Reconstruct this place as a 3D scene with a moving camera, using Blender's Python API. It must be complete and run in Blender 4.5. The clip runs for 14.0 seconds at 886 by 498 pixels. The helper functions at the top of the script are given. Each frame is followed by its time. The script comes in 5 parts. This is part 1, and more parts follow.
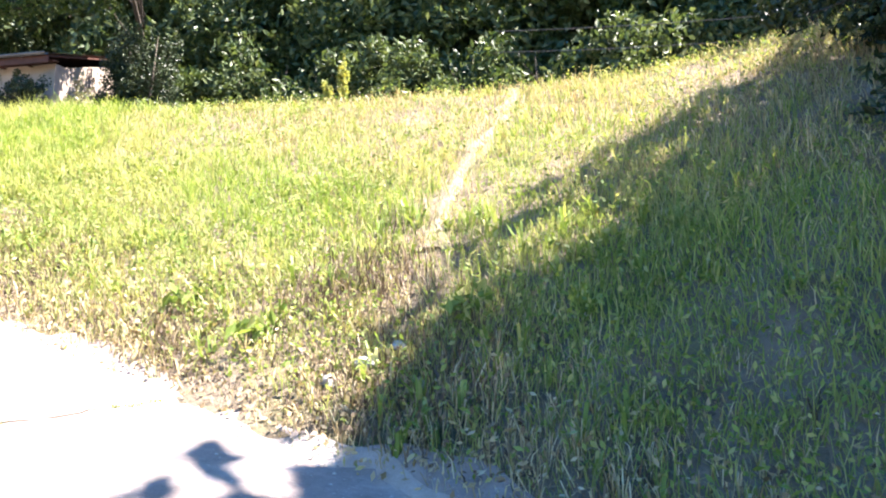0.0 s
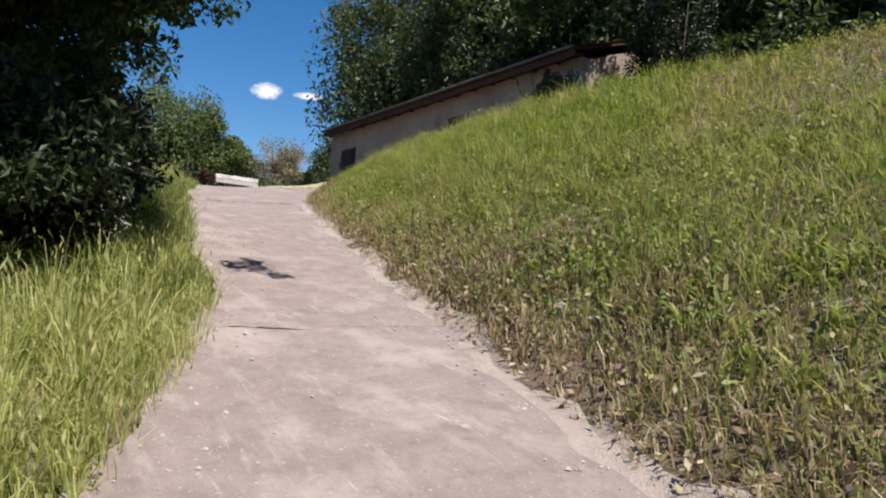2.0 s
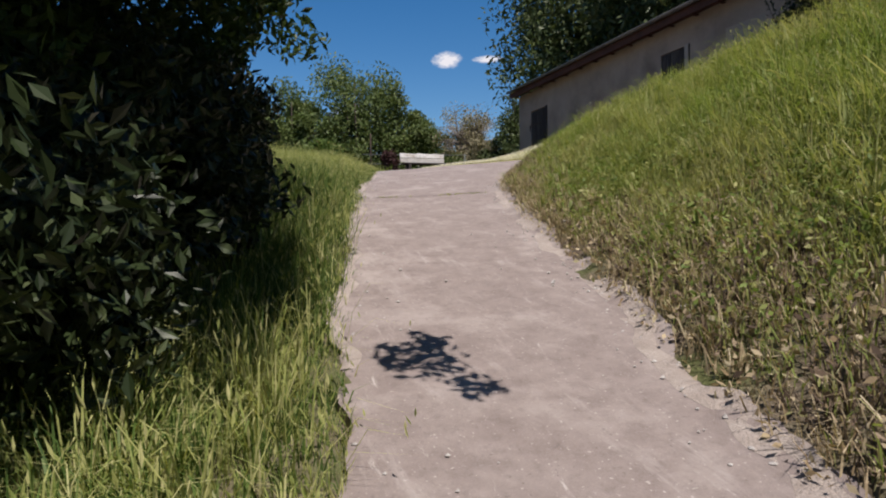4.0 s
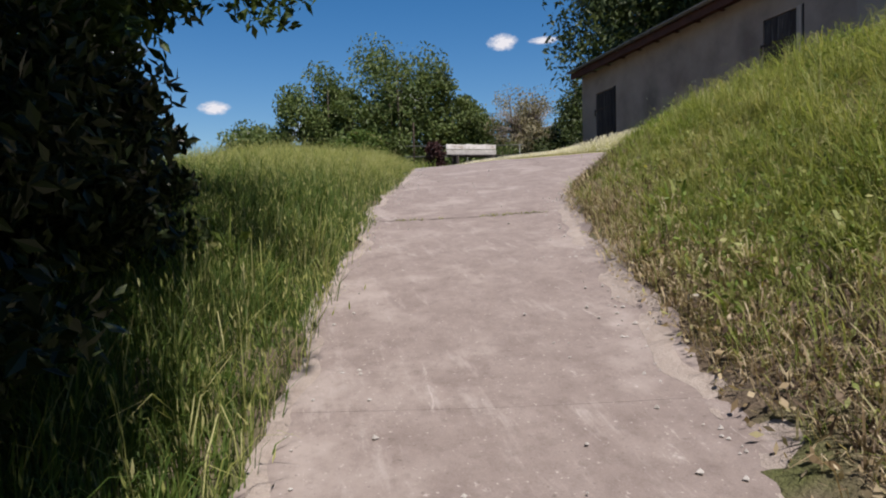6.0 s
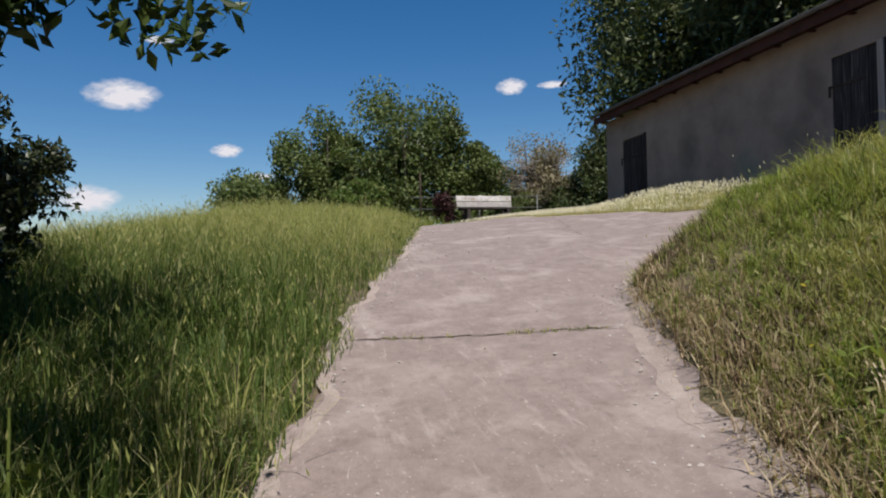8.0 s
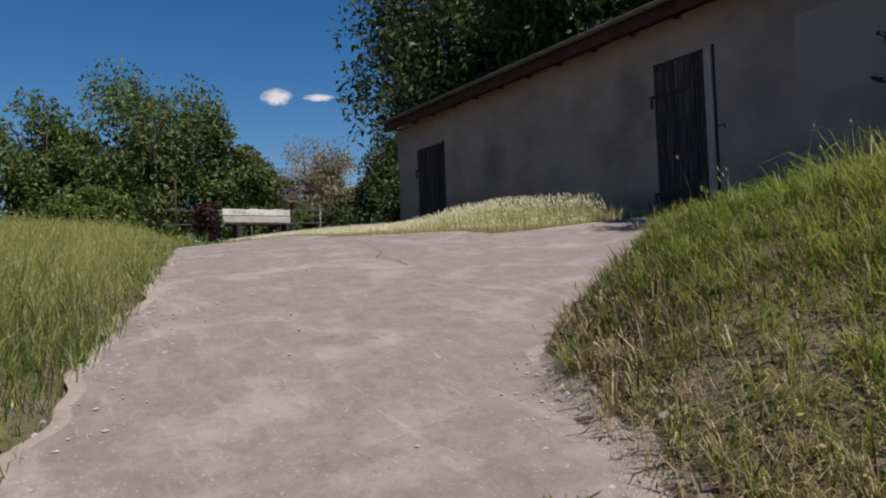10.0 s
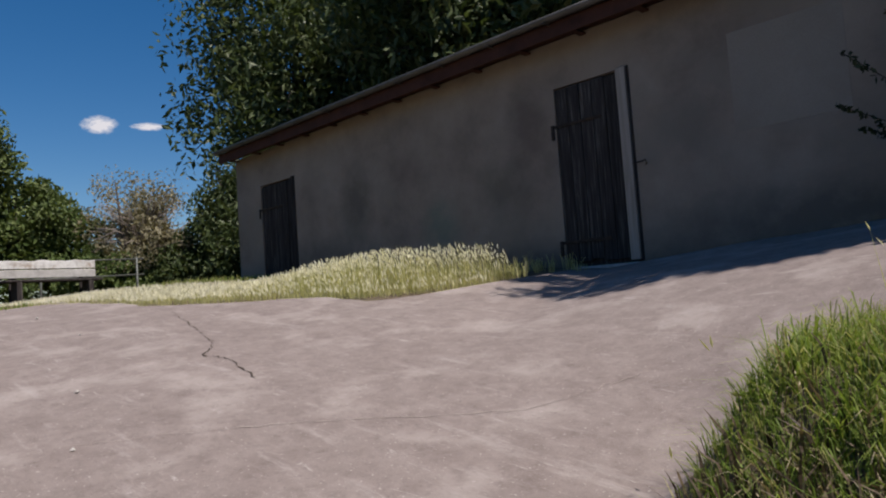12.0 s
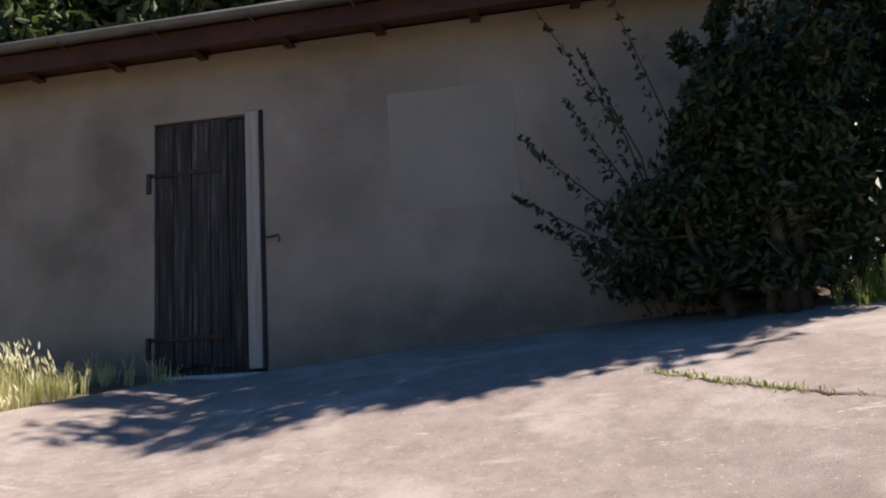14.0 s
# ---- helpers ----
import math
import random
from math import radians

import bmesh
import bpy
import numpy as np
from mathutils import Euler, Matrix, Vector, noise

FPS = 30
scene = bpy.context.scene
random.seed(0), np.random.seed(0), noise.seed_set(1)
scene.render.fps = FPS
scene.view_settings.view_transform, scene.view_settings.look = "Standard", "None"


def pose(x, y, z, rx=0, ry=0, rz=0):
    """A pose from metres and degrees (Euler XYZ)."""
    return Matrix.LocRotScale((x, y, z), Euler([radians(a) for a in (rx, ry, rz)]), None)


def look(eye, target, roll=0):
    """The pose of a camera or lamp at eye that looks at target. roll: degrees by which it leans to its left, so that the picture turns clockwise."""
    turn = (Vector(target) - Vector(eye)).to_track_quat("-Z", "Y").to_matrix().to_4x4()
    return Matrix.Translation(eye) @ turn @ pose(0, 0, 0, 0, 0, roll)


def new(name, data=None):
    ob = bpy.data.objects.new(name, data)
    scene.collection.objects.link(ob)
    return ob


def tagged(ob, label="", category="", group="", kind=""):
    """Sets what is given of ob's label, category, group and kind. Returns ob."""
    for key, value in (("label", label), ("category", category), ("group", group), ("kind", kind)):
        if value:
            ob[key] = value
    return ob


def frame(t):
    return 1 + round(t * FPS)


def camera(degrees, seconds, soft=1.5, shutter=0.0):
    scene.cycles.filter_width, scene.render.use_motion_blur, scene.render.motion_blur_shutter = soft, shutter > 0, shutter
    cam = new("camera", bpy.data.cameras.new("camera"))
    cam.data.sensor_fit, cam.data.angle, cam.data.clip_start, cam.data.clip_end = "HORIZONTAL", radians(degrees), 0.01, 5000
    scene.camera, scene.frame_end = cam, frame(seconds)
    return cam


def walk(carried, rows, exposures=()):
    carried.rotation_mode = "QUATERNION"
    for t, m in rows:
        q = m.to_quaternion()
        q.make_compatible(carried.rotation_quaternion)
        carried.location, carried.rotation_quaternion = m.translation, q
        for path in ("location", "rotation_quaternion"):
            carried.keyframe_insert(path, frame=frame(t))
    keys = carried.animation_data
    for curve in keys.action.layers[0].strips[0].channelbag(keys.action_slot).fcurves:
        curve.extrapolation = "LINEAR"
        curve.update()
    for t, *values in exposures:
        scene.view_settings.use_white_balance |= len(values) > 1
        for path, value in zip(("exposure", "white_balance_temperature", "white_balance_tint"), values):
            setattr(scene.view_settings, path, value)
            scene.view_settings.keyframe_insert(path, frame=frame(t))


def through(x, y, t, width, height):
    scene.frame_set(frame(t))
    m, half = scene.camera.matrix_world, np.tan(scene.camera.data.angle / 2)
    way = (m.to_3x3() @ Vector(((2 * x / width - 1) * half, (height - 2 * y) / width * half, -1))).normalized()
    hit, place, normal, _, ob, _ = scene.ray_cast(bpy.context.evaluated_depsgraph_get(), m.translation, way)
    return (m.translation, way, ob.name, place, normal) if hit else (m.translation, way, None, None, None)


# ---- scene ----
cam = camera(66.3, 14.0, 2.0)
PATH = [
    (0, (0.029, -0.2, 1.377), (-0.488, 1.723, 1.563), 1.6),
    (0.5, (-0.546, 0.461, 1.466), (-1.383, 2.266, 1.675), 2.8),
    (1, (-1.018, 0.942, 1.698), (-2.15, 2.588, 1.804), 0.8),
    (1.5, (-1.893, 1.367, 1.694), (-3.383, 2.7, 1.757), 2.5),
    (2, (-2.597, 1.797, 1.767), (-4.236, 2.938, 1.868), 3.6),
    (2.5, (-3.24, 2.005, 1.982), (-4.96, 3.021, 2.074), 1.8),
    (3, (-3.965, 2.285, 2.14), (-5.784, 3.117, 2.179), 0.5),
    (5.5, (-7.273, 3.646, 2.78), (-9.192, 4.201, 2.699), -1.2),
    (6, (-7.875, 3.879, 2.934), (-9.814, 4.363, 2.857), -1.2),
    (6.5, (-8.399, 4.097, 3.146), (-10.351, 4.529, 3.21), -0.6),
    (7, (-8.96, 4.287, 3.277), (-10.911, 4.725, 3.329), -0.9),
    (9.5, (-11.93, 4.732, 3.708), (-13.81, 5.408, 3.786), -1.5),
    (10, (-12.659, 5.002, 3.764), (-14.34, 6.084, 3.829), -2.2),
    (10.5, (-13.21, 5.203, 3.788), (-14.787, 6.43, 3.865), -1.2),
    (11, (-13.749, 5.487, 3.974), (-15.299, 6.745, 4.097), -2.8),
    (11.5, (-14.249, 5.811, 4.154), (-15.673, 7.209, 4.278), -3.4),
    (12, (-14.74, 6.175, 4.259), (-16.127, 7.609, 4.397), -4.0),
    (12.5, (-15.179, 6.532, 4.341), (-16.383, 8.122, 4.484), -2.7),
    (13, (-15.45, 6.99, 4.42), (-16.449, 8.697, 4.718), -3.5),
    (13.5, (-15.91, 7.4, 4.47), (-16.669, 9.227, 4.763), -4.9),
    (14, (-16.05, 7.94, 4.6), (-16.377, 9.891, 4.891), -3.5),
]
WARM, TINT = 6550, 17
EXPOSURES = [(t, e, WARM + 450 * max(0.0, t - 12.0) / 2.0, TINT) for t, e in ((0.0, 3.3), (0.3, 2.9), (0.6, 2.3), (0.8, 1.85), (1.0, 1.65), (1.5, 1.25), (2.0, 0.85), (2.5, 0.55), (7.0, 0.42), (9.5, 0.25), (10.5, 0.2), (12.0, 0.28), (13.0, 0.6), (13.5, 0.85), (14.0, 1.15))]
walk(cam, [(t, look(eye, target, roll)) for t, eye, target, roll in PATH], EXPOSURES)

# ---- light ----
SUN = Vector((0.50, 0.06, 0.86)).normalized()
world = bpy.data.worlds.new("sky")
scene.world = world
world.use_nodes = True
wn, wl = world.node_tree.nodes, world.node_tree.links
sky = wn.new("ShaderNodeTexSky")
sky.sky_type, sky.sun_disc = "NISHITA", False
sky.sun_elevation, sky.sun_rotation = math.asin(SUN.z), math.atan2(SUN.x, SUN.y)
sky.air_density, sky.dust_density, sky.ozone_density = 1.0, 0.3, 2.5
vivid = wn.new("ShaderNodeHueSaturation")
vivid.inputs["Saturation"].default_value = 1.4
wl.new(sky.outputs[0], vivid.inputs["Color"])
wl.new(vivid.outputs[0], wn["Background"].inputs[0])
wn["Background"].inputs[1].default_value = 0.07
sun = new("sun", bpy.data.lights.new("sun", "SUN"))
sun.data.energy, sun.data.angle, sun.data.color = 4.8, radians(0.53), (1.0, 0.95, 0.87)
sun.matrix_world = look((0, 0, 60), Vector((0, 0, 60)) - SUN)


# ---- materials ----
def material(name, rough=0.8, metal=0.0, spec=0.3):
    m = bpy.data.materials.new(name)
    m.use_nodes = True
    b = m.node_tree.nodes["Principled BSDF"]
    b.inputs["Roughness"].default_value = rough
    b.inputs["Metallic"].default_value = metal
    b.inputs["Specular IOR Level"].default_value = spec
    return m, m.node_tree.nodes, m.node_tree.links, b


def noise_of(n, l, scale, detail=6.0, rough=0.6, vec=None, dist=0.0):
    t = n.new("ShaderNodeTexNoise")
    t.inputs["Scale"].default_value, t.inputs["Detail"].default_value = scale, detail
    t.inputs["Roughness"].default_value, t.inputs["Distortion"].default_value = rough, dist
    if vec is not None:
        l.new(vec, t.inputs["Vector"])
    return t.outputs["Fac"]


def ramp(n, l, fac, stops):
    r = n.new("ShaderNodeValToRGB")
    while len(r.color_ramp.elements) < len(stops):
        r.color_ramp.elements.new(0.5)
    for e, (p, c) in zip(r.color_ramp.elements, stops):
        e.position, e.color = p, (*c, 1)
    l.new(fac, r.inputs[0])
    return r.outputs[0]


def mix(n, l, fac, a, b, mode="MIX"):
    x = n.new("ShaderNodeMix")
    x.data_type, x.blend_type = "RGBA", mode
    if isinstance(fac, float):
        x.inputs[0].default_value = fac
    else:
        l.new(fac, x.inputs[0])
    for k, v in ((6, a), (7, b)):
        if isinstance(v, tuple):
            x.inputs[k].default_value = (*v, 1)
        else:
            l.new(v, x.inputs[k])
    return x.outputs[2]


def bump(n, l, b, height, strength, distance=0.02):
    u = n.new("ShaderNodeBump")
    u.inputs["Strength"].default_value, u.inputs["Distance"].default_value = strength, distance
    l.new(height, u.inputs["Height"])
    l.new(u.outputs[0], b.inputs["Normal"])


def position(n):
    return n.new("ShaderNodeNewGeometry").outputs["Position"]


def surface(name, stops, scale, fine, rough=0.85, metal=0.0, strength=0.4, blotch=None, blotch_scale=0.6, dist=0.01, spec=0.3):
    """A stained, grainy surface: colours by a broad noise, blotches laid over, relief by a fine one."""
    m, n, l, b = material(name, rough, metal, spec)
    p = position(n)
    broad = noise_of(n, l, scale, 8, 0.65, p)
    col = ramp(n, l, broad, stops)
    grain = noise_of(n, l, fine, 4, 0.7, p)
    col = mix(n, l, 0.35, col, ramp(n, l, grain, [(0.3, (0.35, 0.35, 0.35)), (0.7, (1, 1, 1))]), "MULTIPLY")
    if blotch:
        f = ramp(n, l, noise_of(n, l, blotch_scale, 5, 0.6, p), [(0.52, (0, 0, 0)), (0.66, (1, 1, 1))])
        col = mix(n, l, f, col, blotch)
    l.new(col, b.inputs["Base Color"])
    bump(n, l, b, grain, strength, dist)
    return m


def foliage(name, stops, patch=None, through=0.45, rough=0.55, random_mix=0.5):
    """Leaves and blades: colour by the single leaf and by broad patches, light shining through."""
    m, n, l, b = material(name, rough, 0, 0.25)
    g = n.new("ShaderNodeNewGeometry")
    col = ramp(n, l, g.outputs["Random Per Island"], stops)
    if patch:
        f = ramp(n, l, noise_of(n, l, patch[1], 4, 0.6, g.outputs["Position"]), [(0.40, (0, 0, 0)), (0.66, (1, 1, 1))])
        col = mix(n, l, f, col, mix(n, l, random_mix, patch[0], col, "MIX"))
    l.new(col, b.inputs["Base Color"])
    t = n.new("ShaderNodeBsdfTranslucent")
    l.new(mix(n, l, 1.0, col, (1.0, 1.0, 0.55), "MULTIPLY"), t.inputs[0])
    s = n.new("ShaderNodeMixShader")
    s.inputs[0].default_value = through
    l.new(b.outputs[0], s.inputs[1])
    l.new(t.outputs[0], s.inputs[2])
    l.new(s.outputs[0], n["Material Output"].inputs[0])
    return m


CONCRETE = surface("old_concrete", [(0.25, (0.20, 0.163, 0.147)), (0.5, (0.255, 0.212, 0.192)), (0.75, (0.305, 0.259, 0.236))], 5.5, 150, 0.9, 0, 0.8, (0.31, 0.268, 0.244), 1.7, 0.006)


def add_specks(m):
    """Pale aggregate specks and long rubbed scuffs in the concrete."""
    n, l = m.node_tree.nodes, m.node_tree.links
    b = n["Principled BSDF"]
    col = b.inputs["Base Color"].links[0].from_socket
    p = position(n)
    fine = ramp(n, l, noise_of(n, l, 55, 2, 0.5, p), [(0.66, (0, 0, 0)), (0.74, (0.8, 0.8, 0.8))])
    col = mix(n, l, fine, col, (0.42, 0.38, 0.35))
    dark = ramp(n, l, noise_of(n, l, 38, 3, 0.6, p), [(0.26, (0.7, 0.7, 0.7)), (0.36, (0, 0, 0))])
    col = mix(n, l, dark, col, (0.12, 0.10, 0.09))
    mp = n.new("ShaderNodeMapping")
    l.new(p, mp.inputs[0])
    mp.inputs["Rotation"].default_value = (0, 0, radians(20))
    mp.inputs["Scale"].default_value = (0.9, 4.5, 1)
    scuff = ramp(n, l, noise_of(n, l, 1.6, 9, 0.72, mp.outputs[0]), [(0.56, (0, 0, 0)), (0.72, (0.75, 0.75, 0.75))])
    col = mix(n, l, scuff, col, (0.37, 0.33, 0.305))
    mottle = ramp(n, l, noise_of(n, l, 17, 8, 0.75, p), [(0.32, (0.72, 0.71, 0.70)), (0.5, (0.98, 0.98, 0.98)), (0.7, (1.0, 1.0, 1.0))])
    col = mix(n, l, 0.75, col, mottle, "MULTIPLY")
    pale = ramp(n, l, noise_of(n, l, 3.1, 12, 0.78, mp.outputs[0], 0.6), [(0.6, (0, 0, 0)), (0.68, (0.8, 0.8, 0.8))])
    col = mix(n, l, pale, col, (0.44, 0.405, 0.375))
    l.new(col, b.inputs["Base Color"])


add_specks(CONCRETE)
SOIL = surface("dry_soil", [(0.3, (0.10, 0.075, 0.05)), (0.55, (0.18, 0.14, 0.10)), (0.75, (0.27, 0.22, 0.17))], 2.2, 40, 0.95, 0, 0.9, (0.09, 0.10, 0.035), 0.9, 0.03)
SAND = surface("pale_sand", [(0.3, (0.31, 0.26, 0.225)), (0.7, (0.44, 0.385, 0.34))], 7, 80, 0.95, 0, 0.8, None, 1, 0.02)
DUST = surface("trodden_dust", [(0.3, (0.20, 0.155, 0.11)), (0.7, (0.34, 0.28, 0.21))], 6, 60, 0.95, 0, 0.9, (0.24, 0.21, 0.10), 2.5, 0.03)
STONE = surface("pale_stone", [(0.3, (0.30, 0.28, 0.26)), (0.7, (0.50, 0.48, 0.45))], 9, 70, 0.9)
PLASTER = surface("grey_plaster", [(0.28, (0.21, 0.165, 0.135)), (0.5, (0.295, 0.238, 0.194)), (0.72, (0.355, 0.29, 0.24))], 1.3, 120, 0.93, 0, 0.45, (0.235, 0.20, 0.165), 0.8, 0.005)


def add_stain(m, at, radii, colour, amount):
    """A soft-edged stain of its own shape on a plastered wall."""
    n, l = m.node_tree.nodes, m.node_tree.links
    b = n["Principled BSDF"]
    before = b.inputs["Base Color"].links[0].from_socket
    mp = n.new("ShaderNodeMapping")
    mp.vector_type = "TEXTURE"
    mp.inputs["Location"].default_value, mp.inputs["Scale"].default_value = at, radii
    l.new(position(n), mp.inputs[0])
    g = n.new("ShaderNodeTexGradient")
    g.gradient_type = "SPHERICAL"
    l.new(mp.outputs[0], g.inputs[0])
    k = n.new("ShaderNodeMath")
    k.operation = "MULTIPLY"
    l.new(g.outputs["Fac"], k.inputs[0])
    l.new(noise_of(n, l, 4.0, 6, 0.65, position(n)), k.inputs[1])
    f = ramp(n, l, k.outputs[0], [(0.05, (0, 0, 0)), (0.40, (amount, amount, amount))])
    l.new(mix(n, l, f, before, colour), b.inputs["Base Color"])


for at, radii, colour, amount in (((-23.87, 13.5, 6.0), (0.6, 0.6, 0.95), (0.13, 0.11, 0.09), 0.8), ((-20.17, 13.5, 6.5), (0.45, 0.6, 0.9), (0.15, 0.115, 0.095), 0.75), ((-20.6, 13.5, 5.7), (0.7, 0.6, 0.6), (0.14, 0.12, 0.095), 0.7), ((-21.87, 13.5, 5.25), (0.6, 0.6, 0.7), (0.12, 0.17, 0.14), 0.6), ((-22.6, 13.5, 6.3), (0.5, 0.6, 0.4), (0.17, 0.12, 0.10), 0.5), ((-19.9, 13.5, 4.5), (3.2, 0.6, 0.55), (0.11, 0.10, 0.085), 0.8), ((-16.6, 13.5, 4.75), (2.2, 0.6, 0.6), (0.12, 0.105, 0.09), 0.8), ((-25.0, 13.5, 5.0), (2.5, 0.6, 0.7), (0.14, 0.12, 0.10), 0.7), ((-17.9, 13.5, 6.0), (0.5, 0.6, 0.5), (0.18, 0.155, 0.13), 0.6)):
    add_stain(PLASTER, at, radii, colour, amount)
PLASTER_PATCH = surface("pale_plaster_patch", [(0.3, (0.28, 0.238, 0.20)), (0.7, (0.335, 0.288, 0.245))], 1.1, 120, 0.93, 0, 0.3, (0.25, 0.21, 0.175), 0.9, 0.004)
def boards(name, stops):
    """Weathered boards: upright grain, pale worn streaks."""
    m, n, l, b = material(name, 0.85, 0, 0.2)
    mp = n.new("ShaderNodeMapping")
    l.new(position(n), mp.inputs[0])
    mp.inputs["Scale"].default_value = (38, 38, 1.6)
    streak = noise_of(n, l, 1.0, 6, 0.65, mp.outputs[0])
    col = ramp(n, l, streak, stops)
    info = n.new("ShaderNodeObjectInfo")
    shade = ramp(n, l, info.outputs["Random"], [(0.0, (0.65, 0.65, 0.65)), (1.0, (1.0, 1.0, 1.0))])
    l.new(mix(n, l, 1.0, col, shade, "MULTIPLY"), b.inputs["Base Color"])
    bump(n, l, b, streak, 0.6, 0.004)
    return m


DARK_WOOD = boards("weathered_dark_boards", [(0.35, (0.022, 0.018, 0.018)), (0.55, (0.050, 0.043, 0.041)), (0.72, (0.15, 0.135, 0.125))])
JAMB_WOOD = boards("bare_grey_plank", [(0.3, (0.34, 0.285, 0.24)), (0.55, (0.47, 0.41, 0.36)), (0.8, (0.56, 0.50, 0.44))])
EAVE_WOOD = surface("red_brown_eave_boards", [(0.3, (0.04, 0.015, 0.011)), (0.7, (0.085, 0.032, 0.022))], 3, 50, 0.8)
ROOF_TILE = surface("weathered_roof_tile", [(0.3, (0.10, 0.07, 0.055)), (0.55, (0.17, 0.11, 0.085)), (0.75, (0.22, 0.17, 0.13))], 4, 60, 0.85, 0, 0.5, (0.10, 0.10, 0.07), 1.2)
ZINC = surface("dull_zinc", [(0.3, (0.10, 0.095, 0.088)), (0.7, (0.17, 0.16, 0.15))], 3, 50, 0.55, 0.5, 0.2, None, 1, 0.002, 0.5)
IRON = surface("rusty_iron", [(0.3, (0.03, 0.025, 0.022)), (0.7, (0.09, 0.06, 0.045))], 12, 90, 0.7, 0.5)
RAIL = surface("galvanised_pipe", [(0.3, (0.09, 0.10, 0.09)), (0.7, (0.17, 0.18, 0.165))], 8, 90, 0.5, 0.4)
BENCH_PAINT = surface("flaking_white_paint", [(0.3, (0.42, 0.40, 0.37)), (0.5, (0.66, 0.65, 0.62)), (0.7, (0.78, 0.77, 0.74))], 7, 60, 0.75, 0, 0.4, (0.36, 0.31, 0.26), 6)
GREY_PAINT = surface("worn_grey_board", [(0.3, (0.34, 0.325, 0.30)), (0.7, (0.56, 0.54, 0.51))], 9, 60, 0.8)
BARK = surface("dark_bark", [(0.3, (0.035, 0.028, 0.022)), (0.7, (0.11, 0.09, 0.07))], 6, 30, 0.95, 0, 1.0, None, 1, 0.03)
TWIG = surface("pale_dead_twigs", [(0.3, (0.22, 0.18, 0.15)), (0.7, (0.36, 0.31, 0.27))], 6, 30, 0.9)
HAY = foliage("hay_grass", [(0.0, (0.23, 0.29, 0.075)), (0.5, (0.39, 0.41, 0.145)), (1.0, (0.53, 0.51, 0.25))], None, 0.5)
GRASS = foliage("meadow_grass", [(0.0, (0.11, 0.18, 0.03)), (0.45, (0.19, 0.275, 0.05)), (0.8, (0.30, 0.36, 0.095)), (1.0, (0.50, 0.45, 0.24))], ((0.48, 0.42, 0.23), 0.6), 0.5)
LUSH = foliage("lush_grass", [(0.0, (0.05, 0.095, 0.02)), (0.5, (0.095, 0.155, 0.034)), (0.88, (0.16, 0.215, 0.06)), (1.0, (0.38, 0.35, 0.18))], None, 0.45)
STRAW = foliage("dry_grass", [(0.0, (0.23, 0.165, 0.095)), (0.5, (0.41, 0.33, 0.21)), (0.85, (0.54, 0.46, 0.32)), (1.0, (0.24, 0.26, 0.08))], None, 0.35)
BARLEY = foliage("pale_barley_grass", [(0.0, (0.42, 0.44, 0.17)), (0.5, (0.62, 0.60, 0.33)), (1.0, (0.74, 0.71, 0.48))], None, 0.55)
SEED = foliage("pale_seed_heads", [(0.0, (0.72, 0.69, 0.54)), (1.0, (0.87, 0.85, 0.75))], None, 0.45)
WEED = foliage("weed_leaves", [(0.0, (0.10, 0.155, 0.03)), (0.6, (0.19, 0.25, 0.06)), (1.0, (0.36, 0.35, 0.15))], None, 0.4)
# near-black leaves: deep shade is put into the colour
SHADE_LEAF = foliage("shade_dark_leaves", [(0.0, (0.012, 0.020, 0.008)), (0.7, (0.026, 0.040, 0.014)), (1.0, (0.06, 0.075, 0.035))], None, 0.12, 0.4)
OAK = foliage("dark_oak_leaves", [(0.0, (0.022, 0.045, 0.010)), (0.6, (0.045, 0.080, 0.017)), (1.0, (0.085, 0.125, 0.03))], None, 0.3, 0.45)
WOOD_LEAF = foliage("woodland_leaves", [(0.0, (0.026, 0.046, 0.015)), (0.6, (0.055, 0.084, 0.028)), (1.0, (0.13, 0.155, 0.07))], ((0.10, 0.13, 0.055), 0.4), 0.34, 0.45)
BUSH_LEAF = foliage("bush_leaves", [(0.0, (0.045, 0.08, 0.02)), (0.6, (0.09, 0.135, 0.038)), (1.0, (0.17, 0.205, 0.075))], ((0.13, 0.165, 0.055), 0.5), 0.3, 0.5)
DRY_LEAF = foliage("browning_leaves", [(0.0, (0.16, 0.14, 0.085)), (0.6, (0.27, 0.24, 0.15)), (1.0, (0.36, 0.34, 0.23))], None, 0.35)
BROWN = foliage("dead_brown_stalks", [(0.0, (0.06, 0.042, 0.03)), (0.6, (0.12, 0.085, 0.06)), (1.0, (0.25, 0.19, 0.13))], None, 0.25)
YELLOW = foliage("yellow_flowers", [(0.0, (0.45, 0.38, 0.03)), (1.0, (0.62, 0.55, 0.10))])
RED_LEAF = foliage("dark_red_leaves", [(0.0, (0.025, 0.012, 0.012)), (1.0, (0.06, 0.024, 0.022))], None, 0.15)
MULLEIN = foliage("mullein_flowers", [(0.0, (0.20, 0.24, 0.08)), (0.6, (0.36, 0.37, 0.12)), (1.0, (0.55, 0.48, 0.10))])
WHITE = foliage("white_flowers", [(0.0, (0.55, 0.55, 0.48)), (1.0, (0.75, 0.75, 0.68))])


# ---- mesh helpers ----
def thing(name, label, category, group="", kind="", at=(0, 0, 0)):
    ob = new(name)
    ob.empty_display_size = 0.1
    ob.location = at
    return tagged(ob, label, category, group, kind)


